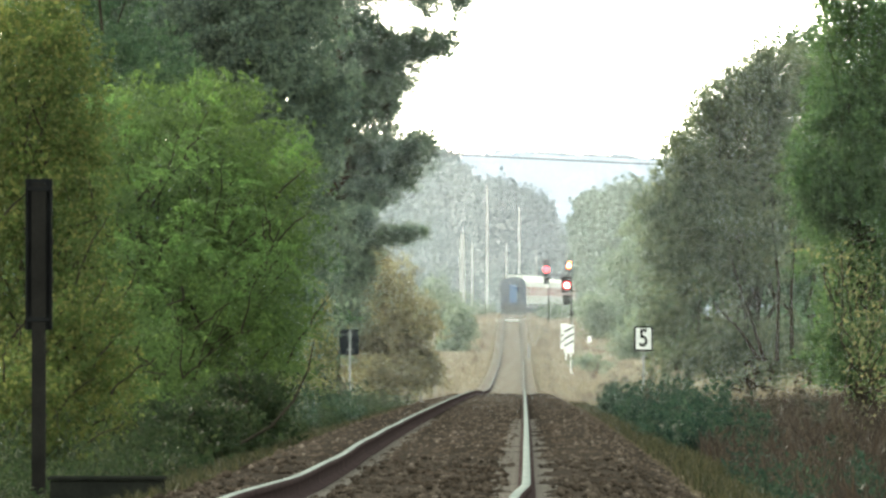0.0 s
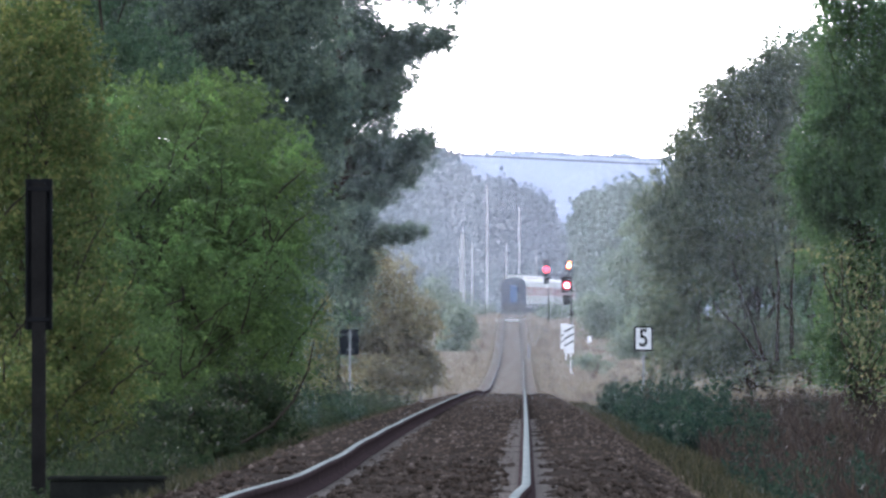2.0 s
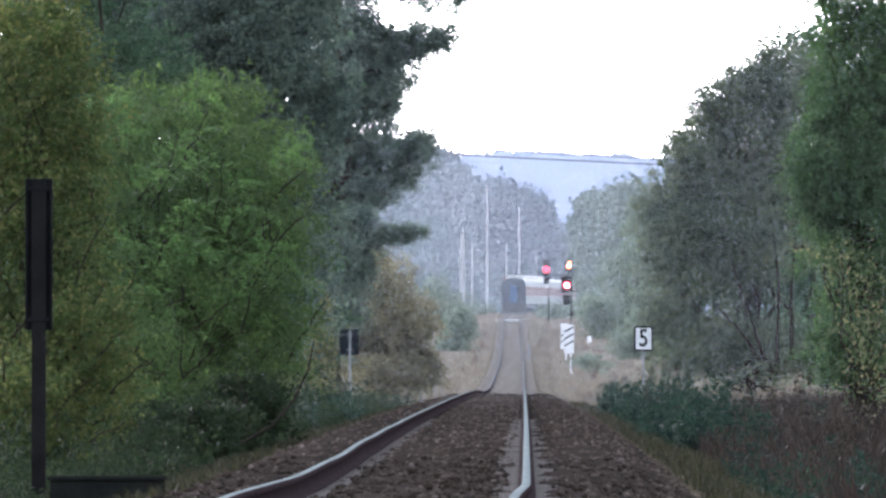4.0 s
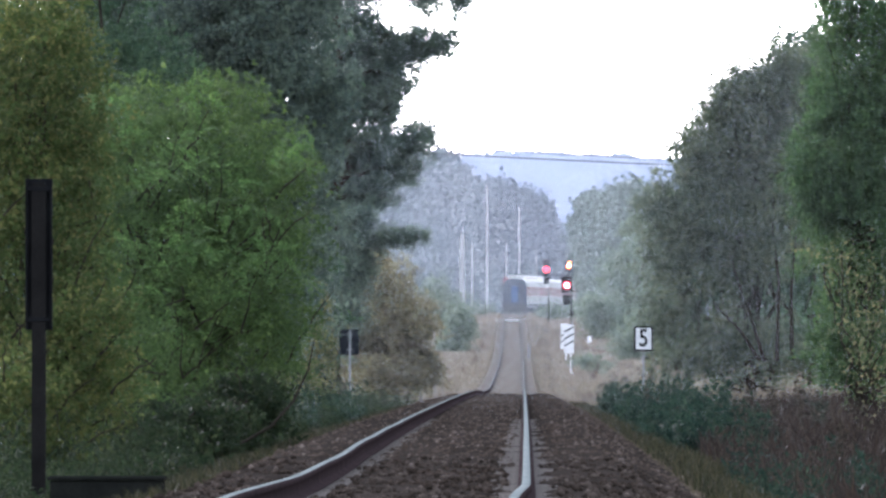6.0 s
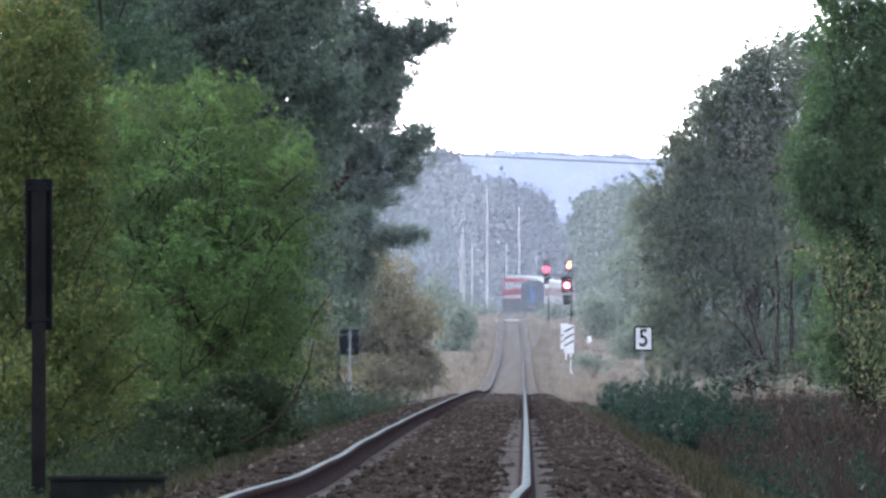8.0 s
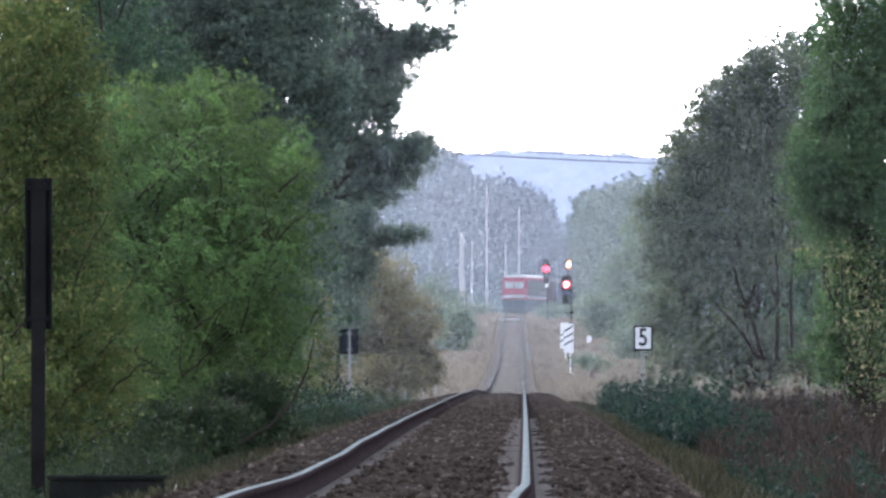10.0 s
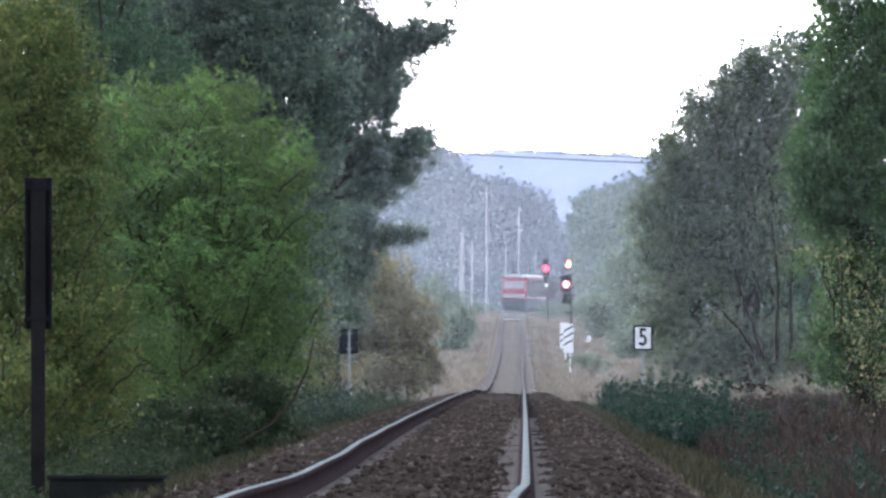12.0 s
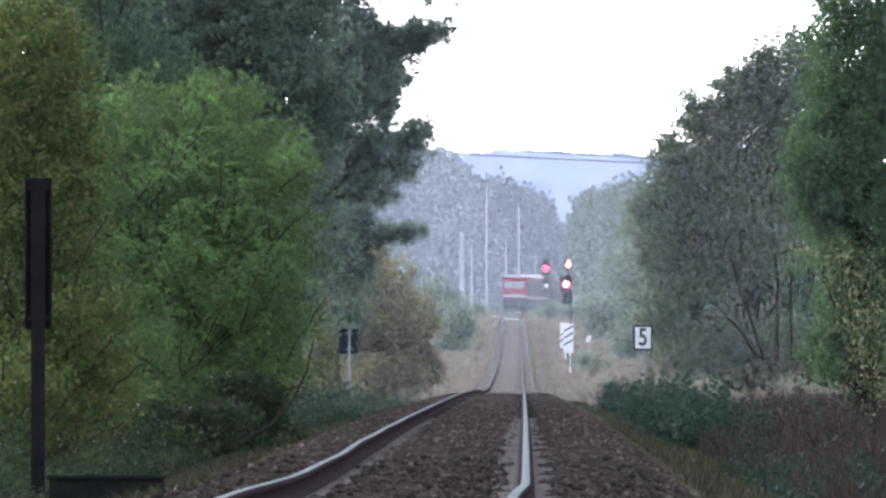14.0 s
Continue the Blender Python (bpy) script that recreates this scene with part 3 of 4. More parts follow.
under_left = tree("thicket_shrub", (-4.50, 152), [
    (-4.50, 150.0, -0.24, 1.13, 1.0, 0.53), (-5.40, 148.0, -0.45, 1.20, 1.0, 0.45), (-3.79, 155.0, 0.04, 0.68, 1.0, 0.53)],
    260, 34, 0.14, 0.07, "shade", "low dark green thicket under the locust", "shrub", trunk=0.03, stems=6, limbs=30)
under_right = tree("thicket_shrub", (-5.09, 332), [
    (-6.75, 330.0, 0.13, 1.32, 1.2, 0.83), (-7.30, 325.0, 2.10, 1.32, 1.5, 1.98), (-6.18, 335.0, 3.48, 0.58, 1.2, 0.99)],
    300, 36, 0.2, 0.1, "deep", "dark green thicket at the foot of the pine", "shrub", trunk=0.04, stems=5, limbs=30)

backleft = tree("broadleaf_tree", (-9.19, 292), [
    (-11.82, 292.0, 7.95, 3.22, 2.5, 3.51), (-7.9, 292.0, 8.39, 2.4, 2.5, 3.51), (-11.68, 292.0, 2.54, 3.22, 2.5, 3.51), (-7.38, 290.0, 2.53, 2.49, 2.5, 3.51)],
    820, 36, 0.32, 0.17, "deep", "dark green tree closing the wood on the bank", trunk=0.25, stems=3, limbs=30, shell=0.3)


shoots = clump_centres([(-3.29, 161.0, 3.72, 0.32, 0.5, 0.36), (-5.95, 163.0, 4.41, 0.49, 0.5, 0.20), (-4.83, 164.0, 4.68, 0.33, 0.4, 0.21), (-3.98, 159.5, 2.49, 0.72, 0.4, 0.96),
                        (-5.44, 155.5, 0.34, 0.13, 0.15, 0.11), (-5.04, 160.0, 2.66, 1.20, 0.5, 1.60)], 70, 0.2)[0] - np.array(robinia.location)
np_mesh("fresh_foliage", *fronds(shoots, 0.24, (0.8, -0.2, 0.15)), "fresh", robinia, "brighter yellow-green young leaves")
arm = np.array([(-3.68, 146.0, -0.34), (-3.28, 146.0, -0.11), (-2.99, 146.0, 0.22), (-2.80, 146.0, 0.62), (-2.72, 146.0, 1.02)])
np_mesh("drooping_branch", *tube(arm - np.array(robinia.location), (.022, .02, .018, .014, .008)), "bark", robinia, "bare dark drooping branch", smooth=True)


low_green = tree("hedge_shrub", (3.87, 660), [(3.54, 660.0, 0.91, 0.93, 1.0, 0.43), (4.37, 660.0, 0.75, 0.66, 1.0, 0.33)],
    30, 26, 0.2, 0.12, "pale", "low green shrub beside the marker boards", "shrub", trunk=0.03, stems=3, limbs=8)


# ---- the pine ----
def pine_tree(base, top_z, boughs, label, fill, trunk=0.24, tufts=30):
    """A Scots pine: a tapered trunk and flat boughs, each a limb with needle tufts; fill: inner crown blobs."""
    bx, by = base
    at = Vector((bx, by, float(ground_z(bx, by)) - 0.05))
    ob = thing("pine_tree", at, label, "pine")
    h = top_z - at.z
    np_mesh("trunk", *limb((0, 0, 0), (0.3, 0, h), trunk, 0.05, 0.0, 14), "pine_bark", ob, smooth=True)
    made, feet = [], []
    for x, y, z, flat, thick, count in boughs:
        count = int(count * 1.2)
        tip = np.array((x, y, z)) - np.array(at)
        start = np.array((0.1, 0, max(0.5, tip[2] + rng.uniform(-0.6, 0.2))))
        u = rng.beta(2.2, 1.2, count)[:, None]
        along = start + (tip - start) * u + np.array([0, 0, 0.25]) * (u * (1 - u)) * 2
        c = along + rng.normal(size=(count, 3)) * np.array([flat * 0.45, flat, thick])
        twigs = [limb(start, tip, 0.07, 0.015, 0.12, 9)]
        for e, w in zip(c[::2], along[::2]):
            twigs.append(limb(w, e, 0.018, 0.006, 0.0, 4))
        bough = np_mesh("bough", *joined(twigs), "pine_bark", ob, smooth=True)
        pos = np.repeat(c, 64, axis=0) + rng.normal(size=(count * 64, 3)) * 0.10
        np_mesh("needles", *leaf_quads(pos, 0.19, 0.036, -0.25), "pine", bough)
        made.append(bough)
        feet.append(tuple(start))
    if fill:
        f = np.asarray(fill, float)
        f[:, :3] -= np.array(at)
        c = clump_centres(f, 900, 0.3)[0]
        pos = np.repeat(c, 50, axis=0) + rng.normal(size=(len(c) * 50, 3)) * 0.2
        np_mesh("crown", *leaf_quads(pos, 0.2, 0.04, -0.2), "pine", ob)
    return ob, made, feet


pine, boughs, roots = pine_tree((-5.64, 333), 15.5, [
    (-2.60, 332.0, 7.09, 0.5, 0.26, 80), (-3.05, 333.0, 6.34, 0.4, 0.24, 40), (-3.09, 331.0, 4.53, 0.5, 0.13, 44), (-3.96, 332.0, 5.70, 0.6, 0.22, 40), (-3.80, 333.0, 8.31, 0.5, 0.4, 50), (-3.80, 333.0, 9.31, 0.4, 0.25, 40),
    (-2.06, 334.0, 10.37, 0.4, 0.24, 78), (-2.90, 334.0, 9.92, 0.4, 0.28, 66), (-3.57, 334.0, 9.00, 0.4, 0.3, 44), (-3.98, 334.0, 8.08, 0.4, 0.25, 34), (-1.61, 335.0, 11.61, 0.4, 0.28, 66), (-2.80, 333.0, 11.98, 0.6, 0.3, 50), (-3.97, 333.0, 10.48, 0.6, 0.3, 34), (-4.54, 332.0, 3.71, 0.5, 0.25, 40), (-4.76, 330.0, 4.76, 0.5, 0.3, 50)],
    "tall pine with dark blue-green needles and forked boughs",
    [(-5.32, 334.0, 9.50, 1.17, 1.4, 2.17), (-5.49, 334.0, 6.49, 1.25, 1.4, 2.17), (-5.66, 334.0, 4.31, 1.00, 1.2, 1.34), (-6.16, 334.0, 11.17, 1.67, 1.4, 2.00), (-6.3, 333.0, 7.6, 1.2, 1.2, 2.6), (-4.75, 334.0, 8.0, 0.8, 1.0, 1.5), (-5.1, 334.0, 10.9, 0.6, 1.0, 1.6), (-5.0, 332.0, 3.3, 0.65, 0.8, 1.3), (-5.7, 331.5, 2.0, 0.8, 0.8, 1.5)])

# ---- trees on the right of the line ----
willow = tree("willow_tree", (8.56, 425), [
    (8.56, 425.0, 9.14, 2.66, 2.5, 2.34), (6.63, 424.0, 8.05, 1.70, 2.0, 1.92), (5.78, 424.0, 5.50, 1.70, 2.0, 2.34), (7.89, 423.0, 5.28, 2.56, 2.2, 2.77),
    (8.35, 425.0, 11.05, 1.38, 1.6, 1.06), (5.79, 425.0, 8.92, 0.68, 1.0, 0.96), (10.08, 426.0, 11.72, 1.49, 2.0, 1.49), (5.35, 424.0, 3.38, 1.17, 1.6, 1.28), (10.50, 426.0, 8.09, 1.92, 2.4, 3.62),
    (7.27, 424.0, 1.68, 2.34, 1.6, 1.06), (6.70, 422.0, 0.83, 2.13, 1.4, 0.96), (9.79, 423.0, 1.04, 1.92, 1.4, 1.28), (5.25, 424.0, 1.89, 0.85, 1.2, 1.17), (6.86, 425.0, 10.09, 0.96, 1.4, 1.49), (5.05, 425.0, 6.37, 0.96, 1.4, 1.28), (9.22, 426.0, 12.14, 0.96, 1.4, 0.85), (7.60, 425.0, 9.88, 1.06, 1.4, 1.28), (8.88, 425.0, 10.41, 1.28, 1.4, 1.28), (6.43, 425.0, 7.43, 1.28, 1.4, 1.28)],
    2450, 34, 0.22, 0.10, "willow", "big grey-green willow with dark leaning stems", trunk=0.09, stems=7, limbs=70, shell=0.35, narrow=0.5, twigs=40, crowns=(0, 1, 2, 2, 0, 1, 3, 2, 4, 4, 4, 4, 4, 1, 2, 3, 0, 0, 1))
for pts in (((8.96, 421.5, 0.83), (8.60, 421.5, 2.10), (8.11, 421.5, 3.36), (7.69, 421.5, 4.84)), ((8.81, 421.5, 0.83), (8.07, 421.5, 1.99), (7.12, 421.5, 2.94)),
            ((9.44, 421.5, 0.83), (9.51, 421.5, 3.79), (9.25, 421.5, 6.11)), ((10.01, 421.5, 0.83), (9.97, 421.5, 3.36), (10.14, 421.5, 5.47))):
    q = np.array(pts) - np.array(willow.location)
    np_mesh("stem", *tube(q, np.linspace(.085, .03, len(q))), "bark", willow, smooth=True)
bright = tree("broadleaf_tree", (7.69, 255), [
    (7.82, 255.0, 7.41, 1.34, 2.2, 1.53), (7.28, 254.0, 5.61, 1.28, 2.0, 1.66), (7.79, 254.0, 3.82, 1.53, 2.0, 1.66), (7.47, 256.0, 2.05, 0.77, 1.6, 0.89), (8.08, 255.0, 9.20, 1.53, 2.0, 1.15),
    (6.87, 253.0, 4.70, 0.89, 1.4, 0.77), (7.6, 254.0, 1.0, 1.2, 1.4, 0.9)],
    1250, 40, 0.2, 0.09, "lime", "fresh green broadleaf tree at the field edge", trunk=0.14, stems=3, limbs=50, shell=0.55, crowns=(0, 0, 1, 2, 0, 1, 2))
birch = tree("birch_tree", (5.32, 172), [
    (5.32, 172.0, 1.77, 0.47, 0.7, 0.78), (5.07, 171.0, 1.00, 0.43, 0.6, 0.69), (5.38, 170.0, 0.40, 0.52, 0.6, 0.52), (4.79, 173.0, 2.21, 0.43, 0.5, 0.30), (4.29, 174.0, 2.44, 0.26, 0.3, 0.16)],
    130, 7, 0.18, 0.036, "yellowing", "thin young birch with sparse yellowing leaves", trunk=0.018, stems=3, limbs=24, shell=0.3, narrow=0.75)
backwood = tree("broadleaf_tree", (13.47, 470), [
    (13.06, 472.0, 11.25, 2.83, 3, 4.24), (13.00, 470.0, 4.61, 3.30, 3, 4.24), (11.73, 440.0, 1.72, 1.76, 1.5, 1.54), (9.13, 465.0, 3.17, 3.53, 2, 3.06), (8.72, 468.0, 6.94, 2.36, 2, 2.83), (11.76, 472.0, 13.50, 1.18, 2, 1.18), (9.59, 470.0, 9.56, 1.88, 2, 1.88), (7.6, 464.0, 3.3, 1.6, 1.5, 2.3)],
    700, 36, 0.42, 0.2, "deep", "dark green tree closing the field behind the willow", trunk=0.2, stems=3, limbs=30)

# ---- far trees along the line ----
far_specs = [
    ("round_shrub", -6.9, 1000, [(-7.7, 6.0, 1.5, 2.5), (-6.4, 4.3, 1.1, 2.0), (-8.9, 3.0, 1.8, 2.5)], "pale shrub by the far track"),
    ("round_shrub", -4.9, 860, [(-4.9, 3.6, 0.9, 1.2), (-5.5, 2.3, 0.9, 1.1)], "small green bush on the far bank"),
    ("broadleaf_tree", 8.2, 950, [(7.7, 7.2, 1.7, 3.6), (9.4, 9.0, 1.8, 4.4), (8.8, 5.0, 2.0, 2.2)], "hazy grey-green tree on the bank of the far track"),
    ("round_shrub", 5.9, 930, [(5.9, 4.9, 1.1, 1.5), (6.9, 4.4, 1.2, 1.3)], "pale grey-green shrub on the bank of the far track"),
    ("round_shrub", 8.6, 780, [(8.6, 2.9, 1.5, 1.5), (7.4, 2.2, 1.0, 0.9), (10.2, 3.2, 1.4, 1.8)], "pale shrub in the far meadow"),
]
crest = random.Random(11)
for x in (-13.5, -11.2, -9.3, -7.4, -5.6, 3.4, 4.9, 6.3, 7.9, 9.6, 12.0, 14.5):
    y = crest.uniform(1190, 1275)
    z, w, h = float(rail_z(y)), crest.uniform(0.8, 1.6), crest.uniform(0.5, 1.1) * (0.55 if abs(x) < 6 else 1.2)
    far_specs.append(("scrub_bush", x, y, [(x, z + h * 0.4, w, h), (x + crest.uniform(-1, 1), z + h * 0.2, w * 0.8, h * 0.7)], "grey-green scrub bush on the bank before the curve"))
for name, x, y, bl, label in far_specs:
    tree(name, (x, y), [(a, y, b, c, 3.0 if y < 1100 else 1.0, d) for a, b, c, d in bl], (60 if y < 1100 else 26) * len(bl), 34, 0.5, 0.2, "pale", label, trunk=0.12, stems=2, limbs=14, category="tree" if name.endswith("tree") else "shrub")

# ---- grass and weeds ----
def spots(k, y0, y1, o0, o1, power=1.0):
    y = y0 * (y1 / y0) ** rng.uniform(0, 1, k)
    x = middle(y) + o0 + (o1 - o0) * rng.uniform(0, 1, k) ** power
    return np.stack([x, y, np.maximum(ground_z(x, y), 0 * y - 99)], -1)


def patchy(p, f, keep):
    return p[wob(p[:, 0], p[:, 1] * 0.25, f, 5) + rng.normal(0, 0.3, len(p)) > keep]


blades("dry_grass", spots(50000, 62, 520, 3.2, 13), 0.42, 0.02, "dry", "reddish-brown dry grass field", "grass")
blades("straw_grass", spots(16000, 330, 620, 3.2, 16), 0.42, 0.035, "straw", "pale straw-coloured tall grass at the field's end", "grass")
blades("verge_grass", np.concatenate([spots(13000, 60, 420, 2.35, 4.2), spots(17000, 60, 500, -4.6, -2.35)]), 0.16, 0.02, "verge", "short green and tan verge grass along the ballast", "grass")
blades("crest_grass", np.concatenate([spots(5000, 1225, 1284, -16, -1.6), spots(5000, 1225, 1284, 1.6, 18)]), 0.55, 0.05, "straw", "tall tan grass before the curve", "grass")
blades("far_grass", np.concatenate([spots(10000, 480, 1280, -9, -1.05), spots(10000, 480, 1280, 1.05, 9), spots(9000, 430, 1150, 8, 30), spots(3000, 1080, 1285, -14, -1.75), spots(3000, 1080, 1285, 1.75, 14), spots(5000, 440, 1280, -1.5, -0.9), spots(5000, 440, 1280, 0.9, 1.5)]), 0.3, 0.035, "straw", "tan grass on the banks of the far track", "grass")


def weeds(name, roots, height, label, material="weed", leaf=0.13):
    """Leafy plants of a few upright stalks each, joined."""
    whole = height * (0.35 + 1.1 * rng.uniform(0, 1, (len(roots) + 2) // 3) ** 1.6)
    mates = np.arange(len(roots)) // 3
    spread = rng.normal(size=(len(roots), 3)) * np.array([0.09, 0.09, 0])
    roots = roots[mates * 3] + spread
    k = len(roots)
    per = 26
    hh = whole[mates] * rng.uniform(0.75, 1.1, k)
    u = rng.uniform(0.05, 1, (k, per))
    pos = np.repeat(roots, per, axis=0)
    pos[:, 2] += (u * hh[:, None]).ravel()
    pos[:, :2] += rng.normal(size=(k * per, 2)) * 0.05
    v, f = leaf_quads(pos, leaf, leaf * 0.3, -0.5)
    return tagged(np_mesh(name, v, f, material), label, "weeds", "", "stuff")


weeds("weed_clumps", patchy(spots(2100, 165, 330, 2.75, 4.5), 1.6, 0.15), 0.8, "dark green nettles and goldenrod at the ballast edge")
weeds("weed_clumps", patchy(spots(420, 88, 128, 2.9, 4.3), 1.3, 0.1), 0.42, "dark green weeds in the dry grass", leaf=0.085)
weeds("weed_clumps", spots(70, 120, 300, 4.3, 8), 0.5, "single dark green weeds in the dry field")
weeds("dock_stalks", spots(110, 120, 330, 2.9, 7), 0.95, "tall dark brown dock stalks gone to seed", "dock")
weeds("weed_clumps", spots(420, 105, 116, -6.3, -3.3), 0.42, "low dark weeds round the foot of the board", "shade", leaf=0.075)
weeds("weed_clumps", spots(260, 228, 263, -5.2, -2.9), 0.75, "dark green weeds round the foot of the sign")
weeds("weed_clumps", patchy(spots(2200, 120, 420, -5.2, -3.0), 1.6, 0.0), 0.6, "dark green weeds along the bank", "shade", leaf=0.1)

# ---- signs ----
def sign_post(name, x, y, z0, z1, material, parent, r=0.03):
    return part(name, rodded((x, y, z0), (x, y, z1), r), material, parent, smooth=False)


g5 = float(ground_z(2.81, 266))
sign = thing("speed_sign", (2.81, 266, g5), "white sign with black border and 5 on thin post", "sign")
sign_post("post", 0, 0.02, 0, 0.4 + 1.01 - g5, "galv", sign, 0.028)
zc = 1.31 - g5
part("board", boxed(-.225, .225, -.012, .012, zc - .295, zc + .295, .006), "black", sign, "black border")
part("face", boxed(-.182, .182, -.018, -.008, zc - .252, zc + .252, .004), "white", sign, "white face")
t5 = bpy.data.curves.new("numeral", 'FONT')
t5.body, t5.size, t5.extrude, t5.offset, t5.align_x, t5.align_y = "5", 0.58, 0.004, 0.008, 'CENTER', 'CENTER'
tmp = bpy.data.objects.new("tmp", t5)
scene.collection.objects.link(tmp)
me = bpy.data.meshes.new_from_object(tmp.evaluated_get(bpy.context.evaluated_depsgraph_get()))
bpy.data.objects.remove(tmp)
num = link_mesh("numeral", me, ["black"], sign, "black number five")
num.matrix_basis = pose(0, -.022, zc, 90) @ Matrix.Diagonal((0.8, 1, 1, 1))

gb = float(ground_z(-4.13, 266))
back = thing("speed_sign", (-4.13, 266, gb), "back of a dark rectangular sign on a grey post", "sign")
zc = 1.23 - gb
part("board", boxed(-.23, .23, -.01, .01, zc - .30, zc + .30, .012), "sign_back", back)
sign_post("post", 0.015, -.045, 0, zc + .28, "galv", back, 0.03)
for q in (-.18, .18):
    part("clamp", boxed(-.06, .09, -.08, -.012, zc + q - .02, zc + q + .02, .006), "galv", back)

gp = float(ground_z(-4.65, 108))
tall = thing("track_board", (-4.65, 108, gp), "back of a tall narrow black board on a dark post", "sign board")
z0, z1 = 1.02 - gp, 2.47 - gp
part("board", boxed(-.125, .125, -.01, .01, z0, z1, .005), "black", tall)
for q in (-.118, .118):
    part("edge_flange", boxed(q - .012, q + .012, -.05, -.011, z0, z1, .004), "black", tall)
part("post", prism(bmesh.new(), [(-.068, 0), (.068, 0), (.068, z1 - .07), (.05, z1 - .04), (-.05, z1 - .04), (-.068, z1 - .07)], -.09, -.0125), "post_dark", tall, "dark brown flat post")
for q in (z0 + .1, z1 - .1):
    part("clamp", boxed(-.11, .11, -.098, -.0915, q - .02, q + .02, .003), "black", tall)

duct = thing("cable_duct", (-3.81, 103, float(ground_z(-3.81, 103))), "low dark concrete cable duct beside the ballast", "cable duct")
zt = -0.33 - float(ground_z(-3.81, 103))
part("trough", boxed(-.52, .52, -.2, .2, -.12, zt - .045, .015), "dark_concrete", duct)
part("lid", boxed(-.54, .54, -.23, .23, zt - .04, zt, .012), "dark_concrete", duct)


def marker_board(x, y, z0, z1, w, stripes, label):
    gz = float(ground_z(x, y))
    ob = thing("marker_board", (x, y, gz), label, "sign board", "marker boards")
    z0, z1 = z0 - gz, z1 - gz
    part("board", boxed(-w / 2, w / 2, -.015, .015, z0, z1, .008), "white", ob, "white board")
    for i in range(stripes):
        c = z0 + (z1 - z0) * (0.34 + 0.24 * i)
        bm = bmesh.new()
        prism(bm, [(-w / 2 + .02, c - .2), (w / 2 - .02, c + .13), (w / 2 - .02, c + .25), (-w / 2 + .02, c - .08)], -.024, -.017)
        part("stripe", bm, "black", ob, "black slanting stripe")
    part("post", rodded((w * .18, .05, 0), (w * .18, .05, z1 - .1), .045), "white", ob, "white post")
    return ob


marker_board(2.77, 700, 1.42, 3.21, .62, 3, "white marker board with three slanting black stripes")
marker_board(2.85, 800, 1.84, 3.65, .55, 2, "white marker board with two slanting black stripes")


# ---- signals ----
def lamp_disc(name, x, y, z, r, material, parent, label):
    bm = bmesh.new()
    bmesh.ops.create_uvsphere(bm, u_segments=16, v_segments=8, radius=r, matrix=Matrix.Translation((x, y, z)) @ Matrix.Diagonal((1, .4, 1, 1)))
    return part(name, bm, material, parent, label, smooth=True)


def light_signal(x, y, mast_dx, head, lower, lamp_z, lamp_r, core, label):
    gz = float(ground_z(x, y))
    ob = thing("light_signal", (x, y, gz), label, "signal", "signals")
    (hw, h0, h1), lz = head, lamp_z - gz
    h0, h1 = h0 - gz, h1 - gz
    part("mast", rodded((mast_dx, .25, 0), (mast_dx, .25, h1 - .1), .07, .06), "post_dark", ob)
    part("head", boxed(-hw, hw, -.12, .12, h0, h1, .03), "black", ob, "black signal head")
    part("bracket", boxed(min(0, mast_dx) - .03, max(0, mast_dx) + .03, .1, .24, h0 + .1, h0 + .2), "post_dark", ob)
    lamp_disc("lamp", 0, -.15, lz, lamp_r, "lamp_red", ob, "lit red lamp")
    lamp_disc("lamp_core", 0, -.22, lz, lamp_r * core, "lamp_hot", ob, "white-hot centre")
    bm = bmesh.new()
    bmesh.ops.create_cone(bm, cap_ends=False, segments=16, radius1=lamp_r * 1.15, radius2=lamp_r * 1.15, depth=.3, matrix=Matrix.Translation((0, -.22, lz + .02)) @ Euler((radians(90), 0, 0)).to_matrix().to_4x4())
    bmesh.ops.delete(bm, geom=[v for v in bm.verts if v.co.z < lz - .02], context='VERTS')
    part("hood", bm, "black", ob)
    if lower:
        lw, l0, l1 = lower
        part("lower_box", boxed(-lw, lw, -.1, .1, l0 - gz, l1 - gz, .03), "post_dark", ob)
        part("platform", boxed(-.2, .62, -.3, .3, l0 - gz - .75, l0 - gz - .62, .01), "post_dark", ob)
    return ob, gz


sig, gz = light_signal(3.38, 900, 0.4, (.42, 6.45, 7.81), (.30, 5.51, 6.32), 7.08, .30, 0.62, "tall railway light signal showing red below amber")
m_top = 9.02 - gz
part("upper_pole", rodded((.15, .1, 7.76 - gz), (.15, .1, m_top - .2), .05), "post_dark", sig)
part("upper_head", boxed(-.08, .38, -.02, .12, 8.21 - gz, m_top, .03), "black", sig)
lamp_disc("amber_lamp", .15, -.06, 8.57 - gz, .17, "lamp_amber", sig, "lit amber lamp")
lamp_disc("amber_lamp", .22, -.06, 8.84 - gz, .14, "lamp_amber", sig, "lit amber lamp")
lamp_disc("lamp_core", .17, -.16, 8.66 - gz, .11, "lamp_core", sig, "bright centre")
sig2, gz2 = light_signal(2.19, 1120, 0.2, (.33, 9.66, 11.18), None, 10.22, .33, 0.35, "far railway light signal showing red")
part("lower_head", boxed(-.26, .26, -.1, .1, 8.76 - gz2, 9.60 - gz2, .03), "black", sig2)
part("plate", boxed(-.1, .22, -.12, -.1, 8.37 - gz2, 8.71 - gz2, .01), "white", sig2, "small white plate")

# ---- level crossing slab ----
slab = thing("crossing_slab", (float(middle(1050)), 1050, float(rail_z(1050))), "pale concrete level crossing slab between the rails", "crossing slab", kind="structure")
part("panel", boxed(-.66, .66, -9, 3, -.12, -.01, .02), "slab", slab)

